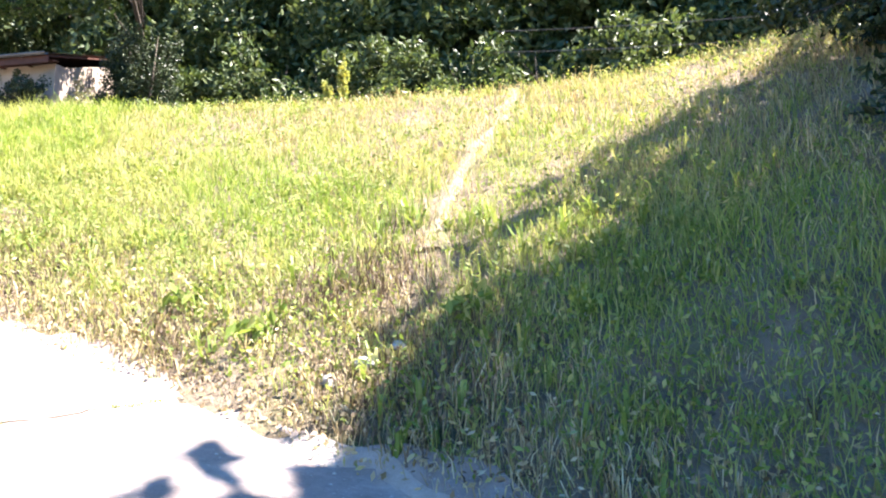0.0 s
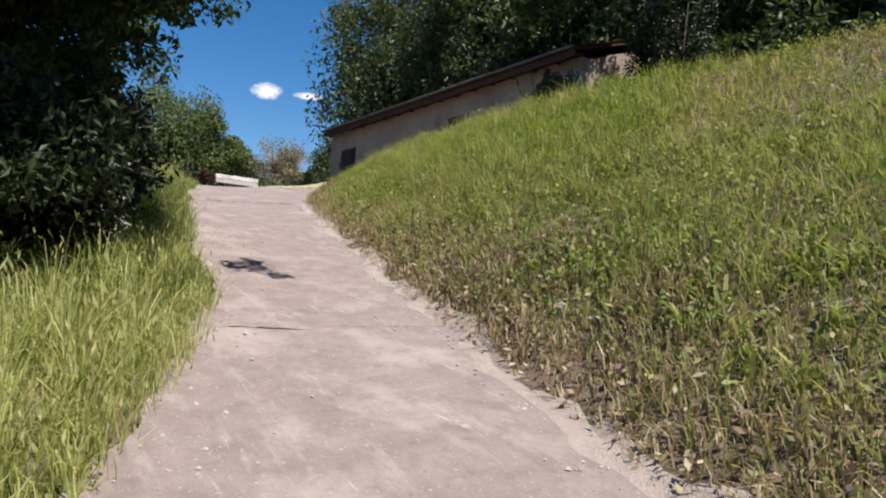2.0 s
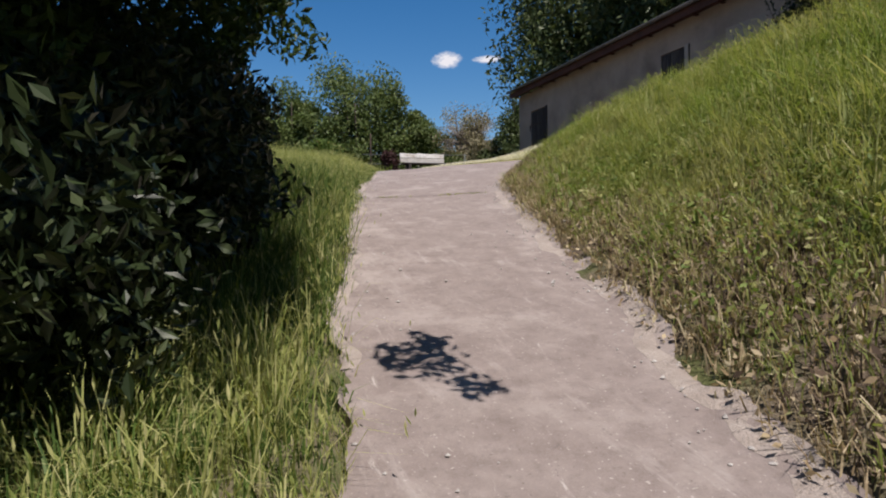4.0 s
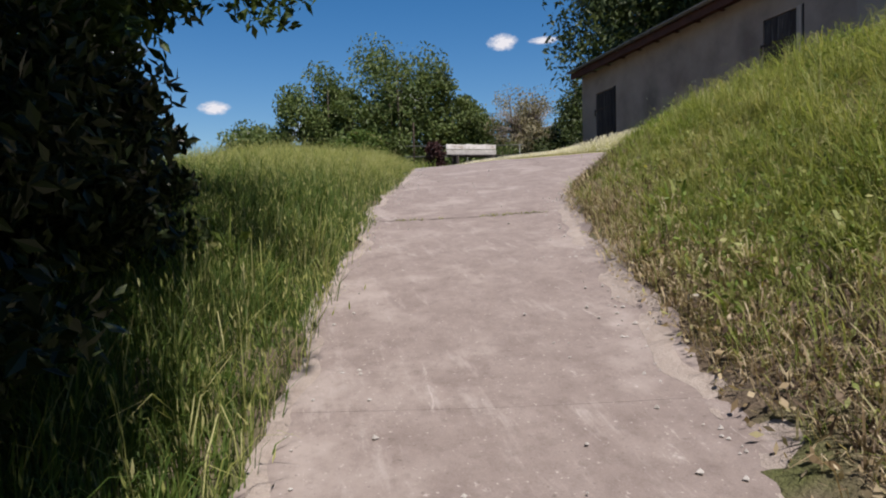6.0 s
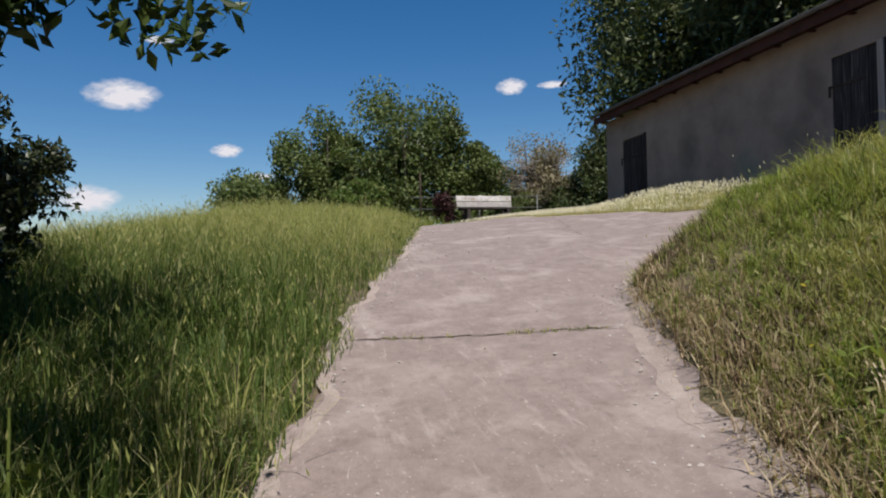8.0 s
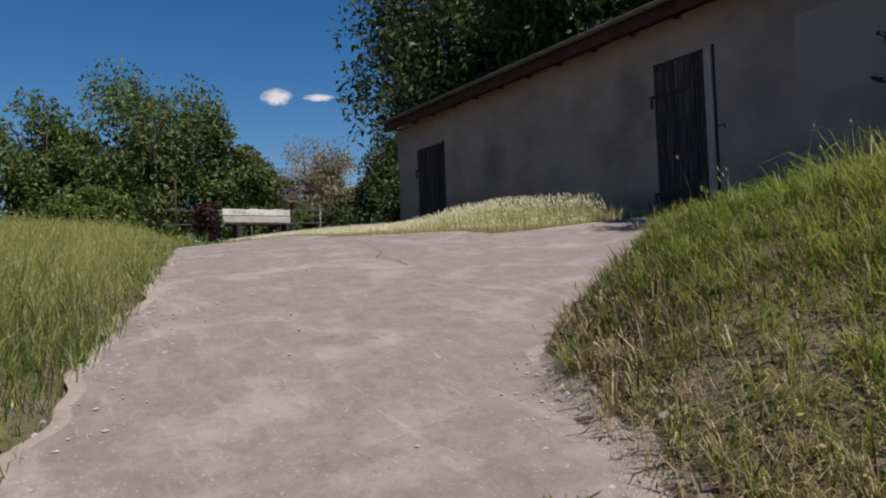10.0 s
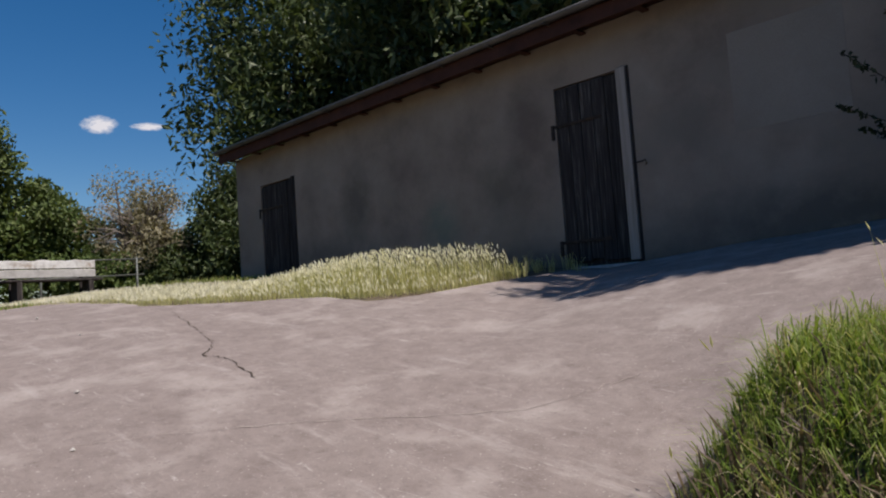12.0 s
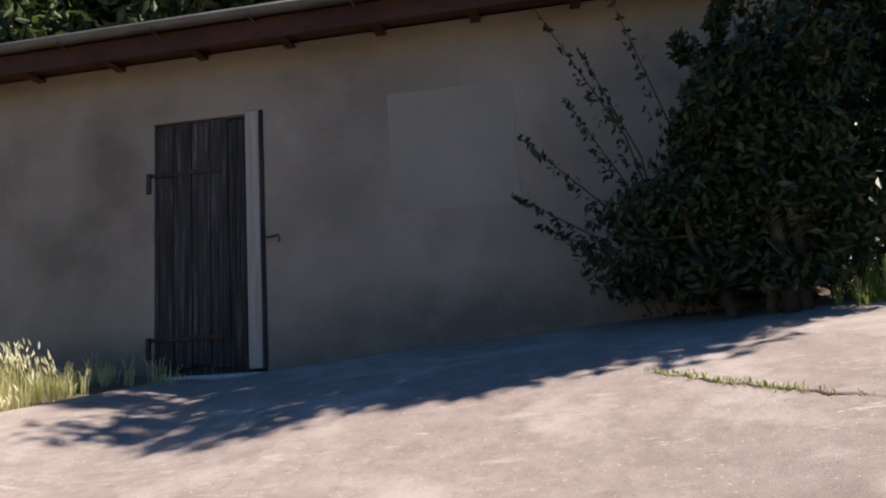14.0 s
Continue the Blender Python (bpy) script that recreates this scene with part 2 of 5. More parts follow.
def link(name, bm, mat, parent=None, label="", smooth=False):
    me = bpy.data.meshes.new(name)
    bm.normal_update()
    bm.to_mesh(me)
    bm.free()
    me.materials.append(mat)
    if smooth:
        me.shade_smooth()
    ob = new(name, me)
    if parent:
        ob.parent = parent
        ob.matrix_parent_inverse = Matrix.Translation(parent.location).inverted()
    if label:
        ob["label"] = label
    return ob


def part(name, bm, mat, parent, label="", smooth=False):
    return link(name, bm, mat, parent, label, smooth)


def box(bm, x0, x1, y0, y1, z0, z1, bevel=0.0, m=None):
    r = bmesh.ops.create_cube(bm, size=1)["verts"]
    bmesh.ops.scale(bm, vec=(x1 - x0, y1 - y0, z1 - z0), verts=r)
    bmesh.ops.translate(bm, vec=((x0 + x1) / 2, (y0 + y1) / 2, (z0 + z1) / 2), verts=r)
    if bevel:
        es = list({e for v in r for e in v.link_edges})
        out = bmesh.ops.bevel(bm, geom=es, offset=bevel, segments=1, affect="EDGES")
        r = list({v for f in out["faces"] for v in f.verts} | {v for v in r if v.is_valid})
    if m is not None:
        bmesh.ops.transform(bm, matrix=m, verts=r)
    return bm


def boxed(*a, **k):
    return box(bmesh.new(), *a, **k)


def tube(bm, pts, radii, sides=8):
    """A tapered tube through points."""
    rings = []
    pts = [Vector(p) for p in pts]
    for i, p in enumerate(pts):
        d = (pts[min(i + 1, len(pts) - 1)] - pts[max(i - 1, 0)]).normalized()
        q = d.to_track_quat("Z", "Y").to_matrix()
        rings.append([bm.verts.new(p + q @ Vector((radii[i] * math.cos(a), radii[i] * math.sin(a), 0))) for a in [k * math.tau / sides for k in range(sides)]])
    for a, b in zip(rings, rings[1:]):
        for k in range(sides):
            bm.faces.new((a[k], a[(k + 1) % sides], b[(k + 1) % sides], b[k]))
    bm.faces.new(rings[0][::-1])
    bm.faces.new(rings[-1])
    return bm


def raw_mesh(name, verts, faces, mat, parent=None, smooth=False):
    """An object from arrays: verts (n, 3), faces a list of index arrays (m, 3) or (m, 4)."""
    me = bpy.data.meshes.new(name)
    loops = np.concatenate([f.ravel() for f in faces]).astype(np.int32)
    totals = np.concatenate([np.full(len(f), f.shape[1], np.int32) for f in faces])
    starts = np.concatenate([[0], np.cumsum(totals)[:-1]]).astype(np.int32)
    me.vertices.add(len(verts))
    me.vertices.foreach_set("co", np.asarray(verts, np.float32).ravel())
    me.loops.add(len(loops))
    me.loops.foreach_set("vertex_index", loops)
    me.polygons.add(len(totals))
    me.polygons.foreach_set("loop_start", starts)
    me.update(calc_edges=True)
    me.validate()
    me.materials.append(mat)
    if smooth:
        me.shade_smooth()
    else:
        me.shade_flat()
    ob = new(name, me)
    if parent:
        ob.parent = parent
        ob.matrix_parent_inverse = Matrix.Translation(parent.location).inverted()
    return ob


# ---- the lie of the land ----
RIGHT = [(-15.85, 7.9), (-15.65, 7.6), (-15.1, 7.1), (-14.5, 6.85), (-13.4, 6.5), (-12.1, 6.05), (-10.7, 5.7), (-8.8, 5.15), (-7.0, 4.62), (-5.0, 4.1), (-3.4, 3.65), (-1.7, 3.1), (0.5, 2.3), (4.0, 0.6)]
LEFT = [(-27.0, 8.0), (-23.8, 7.2), (-20.5, 6.45), (-19.3, 6.1), (-17.2, 5.52), (-15.8, 5.02), (-14.7, 4.87), (-13.0, 4.42), (-11.1, 4.0), (-10.1, 3.78), (-8.5, 3.46), (-7.2, 3.2), (-6.05, 2.75), (-5.1, 2.3), (-4.3, 1.95), (-2.0, 0.5), (0.0, -1.4), (4.0, -4.5)]
CREST = [(-15.85, 8.7), (-15.72, 9.25), (-15.45, 9.65), (-14.9, 10.0), (-13.0, 9.95), (-9.0, 10.0), (-5.0, 10.2), (0.0, 10.4), (12.0, 11.0)]


def line(pts):
    a = np.array(pts)
    return lambda x: np.interp(x, a[:, 0], a[:, 1])


right_edge, left_edge, crest = line(RIGHT), line(LEFT), line(CREST)


def step(a, b, x):
    t = np.clip((x - a) / (b - a), 0, 1)
    return t * t * (3 - 2 * t)


def ramp_z(x, y):
    x, y = np.clip(x, -30.0, 3.0), np.clip(y, -1.0, 13.6)
    return 0.2395 - 0.1238 * x + 0.1023 * x * x / 20 + 0.0714 * x ** 3 / 400 + 0.0561 * y + 0.0515 * y * y / 20 - 0.0021 * x * y / 20


def land(x, y):
    """Height of the ground."""
    x, y = np.asarray(x, float), np.asarray(y, float)
    ye, yr = left_edge(x), right_edge(x)
    shelf = 4.70 + 0.075 * (np.clip(x, -20, -11.0) + 16.1) - 0.02 * np.clip(x + 11.0, 0, 9) + 0.25 * np.clip(x - 0.1, 0, 5) + 0.17 * (np.clip(y, 9.0, 14.0) - 13.55) + 0.08 * np.clip(y - 14, 0, 9)
    p = ramp_z(x, np.maximum(y, ye))
    p = p - 0.16 * step(11.5, 13.5, y) * step(-19.5, -22, x)
    rise = step(8.4, 12.0, y)
    plateau = p + np.maximum(0, shelf - p) * rise
    base = ramp_z(x, np.clip(y, ye, yr))
    bank = base + np.clip(0.72 * np.maximum(0, y - yr), 0, np.maximum(shelf - base, 0))
    soft_k = step(8.9, 10.4, y)
    w = step(-16.0 - 1.2 * soft_k, -15.5 + 1.6 * soft_k, x)
    h = plateau * (1 - w) + bank * w
    south = np.maximum(0, ye - y)
    h = h + (0.06 - 0.22 * step(-11.0, -7.0, x)) * np.minimum(south, 3.0) - 0.12 * np.clip(south - 2.5, 0, 40)
    west = np.maximum(0, -30.0 - x)
    return h - 0.22 * np.minimum(west, 40)


def paved(x, y):
    ye, yr, yc = left_edge(x), right_edge(x), crest(x)
    ramp_part = (x > -15.85) & (y > ye) & (y < yr)
    west_part = (x <= -15.85) & (x > -26.5) & (y > ye) & (y < 13.5)
    east_part = (x > -15.85) & (y > yc) & (y < 13.9)
    return ramp_part | west_part | east_part


def spread(lo, hi, stepsize, far):
    near = np.arange(lo, hi + stepsize / 2, stepsize)
    out = np.array([1, 3, 7, 15, 30, 60, 120, 300, 800, far])
    return np.concatenate([lo - out[::-1], near, hi + out])


gx, gy = spread(-38, 10, 0.2, 2500), spread(-12, 22, 0.2, 2500)
X, Y = np.meshgrid(gx, gy, indexing="ij")
Z = land(X, Y)
Z = np.where(paved(X, Y), Z - 0.06, Z + 0.05 * np.sin(X * 2.1) * np.cos(Y * 1.7) * (np.abs(X) < 60) - 0.02)
ids = np.arange(X.size).reshape(X.shape)
quads = np.stack([ids[:-1, :-1], ids[1:, :-1], ids[1:, 1:], ids[:-1, 1:]], -1).reshape(-1, 4)
tagged(raw_mesh("ground", np.stack([X, Y, Z], -1).reshape(-1, 3), [quads], SOIL, smooth=True), "dry brown soil sloping up to a grassy bank", "ground", kind="structure")

# ---- concrete way ----
way = thing("pavement", "sun-bleached concrete ramp in cracked cast slabs", "pavement", kind="structure")


def wavy(x, k):
    return 0.05 * np.sin(x * 2.3 + k) + 0.035 * np.sin(x * 5.1 + 2 * k) + 0.02 * np.sin(x * 13.7 + k)


def slab(x0, x1, low, high, slope0=0.0, slope1=0.0, cells=0.12, edge=(True, True)):
    """A slab between two joints at x0 and x1 (which run askew) and the way's two edges."""
    nx = max(2, int(abs(x1 - x0) / cells))
    ny = max(8, int(float(np.max(high(np.array([x0, x1])) - low(np.array([x0, x1])))) / 0.1))
    u, v = np.meshgrid(np.linspace(0, 1, nx + 1), np.linspace(0, 1, ny + 1), indexing="ij")
    xc = x0 + (x1 - x0) * u
    ya, yb = low(xc) + (wavy(xc, 1) if edge[0] else 0), high(xc) + (wavy(xc, 4) if edge[1] else 0)
    y = ya + (yb - ya) * v
    x = xc + (slope0 * (1 - u) + slope1 * u) * (v - 0.5) * (yb - ya)
    z = land(x, y) + 0.008 * np.sin(x * 1.9 + y) * np.sin(y * 2.3 - x)
    verts = np.stack([x, y, z], -1).reshape(-1, 3)
    grid = np.arange(len(verts)).reshape(nx + 1, ny + 1)
    top = np.stack([grid[:-1, :-1], grid[1:, :-1], grid[1:, 1:], grid[:-1, 1:]], -1).reshape(-1, 4)
    if x1 < x0:
        top = top[:, ::-1]
    rim = np.concatenate([grid[:, 0], grid[-1, 1:], grid[-2::-1, -1], grid[0, -2:0:-1]])
    low_rim = verts[rim] - (0, 0, 0.16)
    n, m = len(verts), len(rim)
    k = np.arange(m)
    side = np.stack([n + k, n + np.roll(k, -1), n + m + np.roll(k, -1), n + m + k], -1)
    if x1 > x0:
        side = side[:, ::-1]
    raw_mesh("slab", np.concatenate([verts, verts[rim], low_rim]), [top, side], CONCRETE, way, smooth=True)


JOINTS = [(4.0, 0.1), (-2.75, 0.38), (-6.5, 0.3), (-10.4, 0.3), (-14.45, 0.3)]
for (xa, sa), (xb, sb) in zip(JOINTS, JOINTS[1:]):
    slab(xa - 0.0015, xb + 0.0015, left_edge, right_edge, sa, sb)
slab(-14.454, -15.85, left_edge, right_edge, 0.3, 0.0)
slab(-15.85, -26.2, left_edge, lambda x: 10.6 + 2.86 * step(-20.2, -19.2, x) - 1.2 * step(-20.5, -23.0, x))
slab(-15.85, -12.3, crest, lambda x: 0 * x + 13.46, 0.0, 0.15, edge=(True, False))
slab(-12.28, 10.0, crest, lambda x: 0 * x + 13.9, 0.15, 0.0)


def strip(name, edge, x0, x1, wide, inward, mat, label, k):
    """A thin uneven ribbon of sand washed over the concrete's edge."""
    n = int(abs(x1 - x0) / 0.06)
    xs = np.linspace(x0, x1, n)
    outer = edge(xs) + wavy(xs, k) - inward * 0.06
    w = wide * (0.55 + 0.6 * np.abs(np.sin(xs * 1.3 + k) * np.sin(xs * 3.1)) + 0.25 * np.sin(xs * 9.0 + k) ** 2)
    rows = []
    for f, lift in ((0.0, 0.006), (0.35, 0.010), (0.75, 0.006), (1.0, 0.001)):
        yy = outer + inward * (w + 0.06) * f
        rows.append(np.stack([xs, yy, land(xs, yy) + 0.008 * np.sin(xs * 1.9 + yy) * np.sin(yy * 2.3 - xs) + lift], -1))
    v = np.stack(rows, 1).reshape(-1, 3)
    g = np.arange(len(v)).reshape(n, 4)
    q = np.stack([g[:-1, :-1], g[1:, :-1], g[1:, 1:], g[:-1, 1:]], -1).reshape(-1, 4)
    tagged(raw_mesh(name, v, [q], mat, smooth=True), label, "sand", kind="structure")


strip("sand_edge", right_edge, -15.6, 3.5, 0.08, -1, SAND, "pale sand washed along the concrete's edge", 4)
strip("sand_edge", left_edge, -25.5, -8.5, 0.02, 1, SAND, "pale sand washed along the verge", 1)


def crack(pts, wide, seed, mat, tufts=0):
    """A jagged dark crack in the concrete, filled with soil."""
    r = np.random.RandomState(seed)
    pts = np.array(pts, float)
    n = max(6, int(np.linalg.norm(np.diff(pts, axis=0), axis=1).sum() / 0.05))
    u = np.linspace(0, len(pts) - 1, n)
    x, y = np.interp(u, range(len(pts)), pts[:, 0]), np.interp(u, range(len(pts)), pts[:, 1])
    x, y = x + r.normal(0, 0.012, n), y + r.normal(0, 0.012, n)
    d = np.stack([np.gradient(y), -np.gradient(x)], -1)
    d /= np.linalg.norm(d, axis=1)[:, None]
    w = wide * r.uniform(0.15, 1.0, n)[:, None]
    w[[0, -1]] = 0.001
    a, b = np.stack([x, y], -1) + d * w, np.stack([x, y], -1) - d * w
    v = np.stack([a, b], 1).reshape(-1, 2)
    z = land(v[:, 0], v[:, 1]) + 0.008 * np.sin(v[:, 0] * 1.9 + v[:, 1]) * np.sin(v[:, 1] * 2.3 - v[:, 0]) + 0.005
    g = np.arange(2 * n).reshape(n, 2)
    raw_mesh("crack", np.column_stack([v, z]), [np.stack([g[:-1, 0], g[1:, 0], g[1:, 1], g[:-1, 1]], -1)], mat, way)
    return x, y


CRACK_SOIL = surface("crack_soil", [(0.3, (0.03, 0.024, 0.018)), (0.7, (0.08, 0.06, 0.045))], 9, 60, 0.95)
tuft_at = []
for k, (pts, wide, green) in enumerate([
        ([(-3.05, 1.9), (-2.85, 2.5), (-2.6, 3.3)], 0.03, 1), ([(-6.63, 3.05), (-6.55, 3.3), (-6.42, 3.55)], 0.03, 0),
        ([(-14.75, 4.9), (-14.5, 5.7), (-14.25, 6.6)], 0.028, 1), ([(-21.8, 9.3), (-20.5, 8.95), (-19.74, 8.72)], 0.010, 0),
        ([(-19.74, 8.72), (-19.45, 8.5), (-19.2, 8.55), (-18.56, 8.39)], 0.022, 0),
        ([(-15.6, 11.7), (-15.3, 11.36), (-15.05, 11.1), (-14.5, 10.5), (-14.2, 10.1)], 0.028, 1)]):
    x, y = crack(pts, wide * 0.4, 60 + k, CRACK_SOIL)
    if green:
        tuft_at.append((x, y))
crack([(-18.3, 7.2), (-17.6, 8.2), (-16.9, 8.9), (-16.6, 9.6)], 0.003, 81, SAND)

# the trodden track up the bank
ty = np.linspace(4.7, 9.9, 90)
tw = 0.05 + 0.09 * np.abs(np.sin(ty * 2.3)) + 0.05 * np.sin(ty * 7.1)
rows_t = []
for f in (-1.0, -0.4, 0.3, 1.0):
    tx = -1.45 + 0.03 * (ty - 4) + 0.08 * np.sin(ty * 1.9) + f * tw
    rows_t.append(np.stack([tx, ty, land(tx, ty) + 0.05 * np.sin(tx * 2.1) * np.cos(ty * 1.7) + (0.02 if abs(f) < 1 else -0.03)], -1))
v = np.stack(rows_t, 1).reshape(-1, 3)
g = np.arange(len(v)).reshape(len(ty), 4)
tagged(raw_mesh("trodden_track", v, [np.stack([g[:-1, :-1], g[:-1, 1:], g[1:, 1:], g[1:, :-1]], -1).reshape(-1, 4)], DUST, smooth=True), "bare pale track trodden up the grassy bank", "path", kind="structure")

# ---- shed ----
WX0, WX1, WY, DEPTH = -27.9, -14.12, 13.55, 5.0
EAVE = 7.47
shed = thing("shed", "long low shed with grey plaster walls and a tiled roof", "building", at=(-21.5, 16, 4.4))


def wall_sections(x0, x1, y0, y1, z0, z1, holes):
    """A wall along x in sections round its door holes (xa, xb, top)."""
    at = x0
    for xa, xb, top in holes:
        part("front_wall", boxed(at, xa, y0, y1, z0, z1), PLASTER, shed)
        part("lintel", boxed(xa, xb, y0, y1, top, z1), PLASTER, shed)
        at = xb
    part("front_wall", boxed(at, x1, y0, y1, z0, z1), PLASTER, shed)


DOOR_A = (-19.67, -18.59, 6.85)
DOOR_B = (-26.95, -25.72, 6.76)
wall_sections(WX0, WX1, WY, WY + 0.32, 3.9, EAVE, [DOOR_B, DOOR_A])
part("rear_wall", boxed(WX0, WX1, WY + DEPTH, WY + DEPTH + 0.3, 3.9, EAVE), PLASTER, shed)


def gable(x0, x1, lift):
    bm = bmesh.new()
    ym, yb = WY + DEPTH / 2, WY + DEPTH + 0.3
    prof = [(WY + 0.322, 3.9), (yb - 0.302, 3.9), (yb - 0.302, EAVE + lift), (ym, EAVE + lift + 0.85), (WY + 0.322, EAVE + lift)]
    a = [bm.verts.new((x0, y, z)) for y, z in prof]
    b = [bm.verts.new((x1, y, z)) for y, z in prof]
    bm.faces.new(a[::-1])
    bm.faces.new(b)
    for k in range(5):
        bm.faces.new((a[k], a[(k + 1) % 5], b[(k + 1) % 5], b[k]))
    bmesh.ops.recalc_face_normals(bm, faces=bm.faces[:])
    return bm


part("gable_wall", gable(WX0, WX0 + 0.3, 0.0), PLASTER, shed)
part("gable_wall", gable(WX1 - 0.34, WX1, 0.0), PLASTER, shed)
part("plaster_patch", boxed(-17.41, -16.3, WY - 0.003, WY + 0.01, 5.78, 6.86, 0.002), PLASTER_PATCH, shed, "paler smooth plaster repair patch")

# roof: two pitches of tile courses over boards
ROOF_X0, ROOF_X1 = WX0 - 0.06, -14.0
pitch = math.atan2(0.85, DEPTH / 2 + 0.15)
for side in (0, 1):
    bm = bmesh.new()
    y_eave = WY - 0.34
    m = Matrix.Translation((0, y_eave, EAVE + 0.06)) @ Matrix.Rotation(pitch, 4, "X")
    if side:
        m = Matrix.Translation((0, 2 * (WY + DEPTH / 2 + 0.15), 0)) @ Matrix.Diagonal((1, -1, 1, 1)) @ m
    box(bm, ROOF_X0, ROOF_X1, 0, 3.15, -0.01, 0.03, m=m)
    bmesh.ops.recalc_face_normals(bm, faces=bm.faces[:])
    part("roof_deck", bm, EAVE_WOOD, shed)
    verts, faces = [], []
    tile_w, course = 0.235, 0.33
    cols = int((ROOF_X1 - ROOF_X0) / tile_w)
    rows_n = 9
    rng = np.random.RandomState(5 + side)
    for r in range(rows_n):
        for c in range(cols):
            x0 = ROOF_X0 + c * tile_w
            u0, u1 = r * course - 0.06, r * course + course + 0.04
            j = rng.uniform(-0.006, 0.006, 3)
            base = len(verts)
            prof = [(0.0, 0.075), (0.06, 0.045), (0.13, 0.04), (0.19, 0.07), (0.24, 0.082)]
            for uu, lift in ((u0, 0.03), (u1, 0.0)):
                for px, pz in prof:
                    verts.append(m @ Vector((x0 + px, uu + j[0], pz + lift + j[1])))
                for px, pz in prof:
                    verts.append(m @ Vector((x0 + px, uu + j[0], pz + lift + j[1] - 0.018)))
            for k in range(4):
                faces.append((base + k, base + k + 1, base + 11 + k, base + 10 + k))
                faces.append((base + 5 + k, base + 6 + k, base + 1 + k, base + k))
    raw_mesh("roof_tiles", np.array([tuple(v) for v in verts]), [np.array(faces)], ROOF_TILE, shed)["kind"] = "stuff"
bm = bmesh.new()
tube(bm, [(ROOF_X0, WY + DEPTH / 2 + 0.15, EAVE + 1.06), (ROOF_X1, WY + DEPTH / 2 + 0.15, EAVE + 1.06)], [0.11, 0.11], 10)
part("ridge", bm, ROOF_TILE, shed)
# eave: soffit boards, rafter ends, fascia and gutter
for k in range(2):
    part("soffit_board", boxed(ROOF_X0, ROOF_X1, WY - 0.33 + k * 0.165, WY - 0.17 + k * 0.165, EAVE - 0.03 + 0.045 * k, EAVE - 0.005 + 0.045 * k, 0.003), EAVE_WOOD, shed, "red-brown soffit board")
for k in range(16):
    x = WX0 + 0.1 + k * 0.86
    part("rafter", boxed(x, x + 0.09, WY - 0.33, WY - 0.002, EAVE - 0.055, EAVE - 0.031, 0.004), EAVE_WOOD, shed)
part("fascia", boxed(ROOF_X0, ROOF_X1, WY - 0.362, WY - 0.334, EAVE - 0.10, EAVE + 0.09, 0.004), EAVE_WOOD, shed)
bm = bmesh.new()
ring = [(0.065 * math.cos(a), 0.065 * math.sin(a)) for a in np.linspace(math.pi, math.tau, 9)]
ring += [(0.058 * math.cos(a), 0.058 * math.sin(a)) for a in np.linspace(math.tau, math.pi, 9)]
ga = [bm.verts.new((ROOF_X0, WY - 0.435 + p, EAVE + 0.14 + q)) for p, q in ring]
gb = [bm.verts.new((ROOF_X1, WY - 0.435 + p, EAVE + 0.14 + q)) for p, q in ring]
for k in range(len(ring)):
    bm.faces.new((ga[k], ga[(k + 1) % len(ring)], gb[(k + 1) % len(ring)], gb[k]))
bm.faces.new(ga[::-1])
bm.faces.new(gb)
bmesh.ops.recalc_face_normals(bm, faces=bm.faces[:])
gutter = part("gutter", bm, ZINC, shed, "dull zinc half-round gutter", True)
for k in range(15):
    x = WX0 + 0.2 + k * 0.92
    part("gutter_bracket", boxed(x, x + 0.025, WY - 0.505, WY - 0.36, EAVE + 0.06, EAVE + 0.072), ZINC, gutter)


def plank_door(name, x0, x1, z0, z1, planks, label, jamb):
    """A ledged plank door set in the wall, with strap hinges, a frame post and a hook."""
    d = thing(name, label, "door", kind="structure", at=((x0 + x1) / 2, WY, z0))
    rng = random.Random(int(-x0 * 10))
    post = 0.13 if jamb else 0.07
    wx = (x1 - post - 0.035 - x0) / planks
    for k in range(planks):
        a = x0 + k * wx
        dz = rng.uniform(-0.03, 0.015)
        part("plank", boxed(a + 0.004, a + wx - 0.004, WY + 0.01 + rng.uniform(0, 0.008), WY + 0.045, z0 + 0.04 + rng.uniform(0, 0.06), z1 + dz - 0.02, 0.004), DARK_WOOD, d)
    part("backing", boxed(x0, x1, WY + 0.06, WY + 0.09, z0, z1), DARK_WOOD, d)
    part("frame_post", boxed(x1 - post - 0.03, x1 - 0.032, WY - 0.03, WY + 0.055, z0 + 0.03, z1 + 0.01, 0.006), JAMB_WOOD if jamb else DARK_WOOD, d, "bare pale wooden post" if jamb else "")
    part("frame_strip", boxed(x1 - 0.028, x1 + 0.004, WY - 0.015, WY + 0.05, z0 + 0.02, z1 + 0.015, 0.004), DARK_WOOD, d)
    for hz in (z0 + 0.33, z1 - 0.5):
        bm = bmesh.new()
        box(bm, x0 - 0.03, x0 + 0.62 * (x1 - x0), WY - 0.004, WY + 0.008, hz - 0.02, hz + 0.02, 0.002)
        box(bm, x0 - 0.075, x0 - 0.03, WY - 0.02, WY + 0.012, hz - 0.17, hz + 0.025, 0.005)
        part("strap_hinge", bm, IRON, d, "rusty iron strap hinge")
    if jamb:
        bm = bmesh.new()
        zc = z0 + 1.17
        tube(bm, [(x1 - 0.02, WY - 0.03, zc), (x1 + 0.10, WY - 0.05, zc), (x1 + 0.15, WY - 0.06, zc + 0.01), (x1 + 0.165, WY - 0.06, zc - 0.03), (x1 + 0.15, WY - 0.06, zc - 0.05)], [0.009] * 5, 6)
        part("hook", bm, IRON, d, "bent iron door hook")
    return d


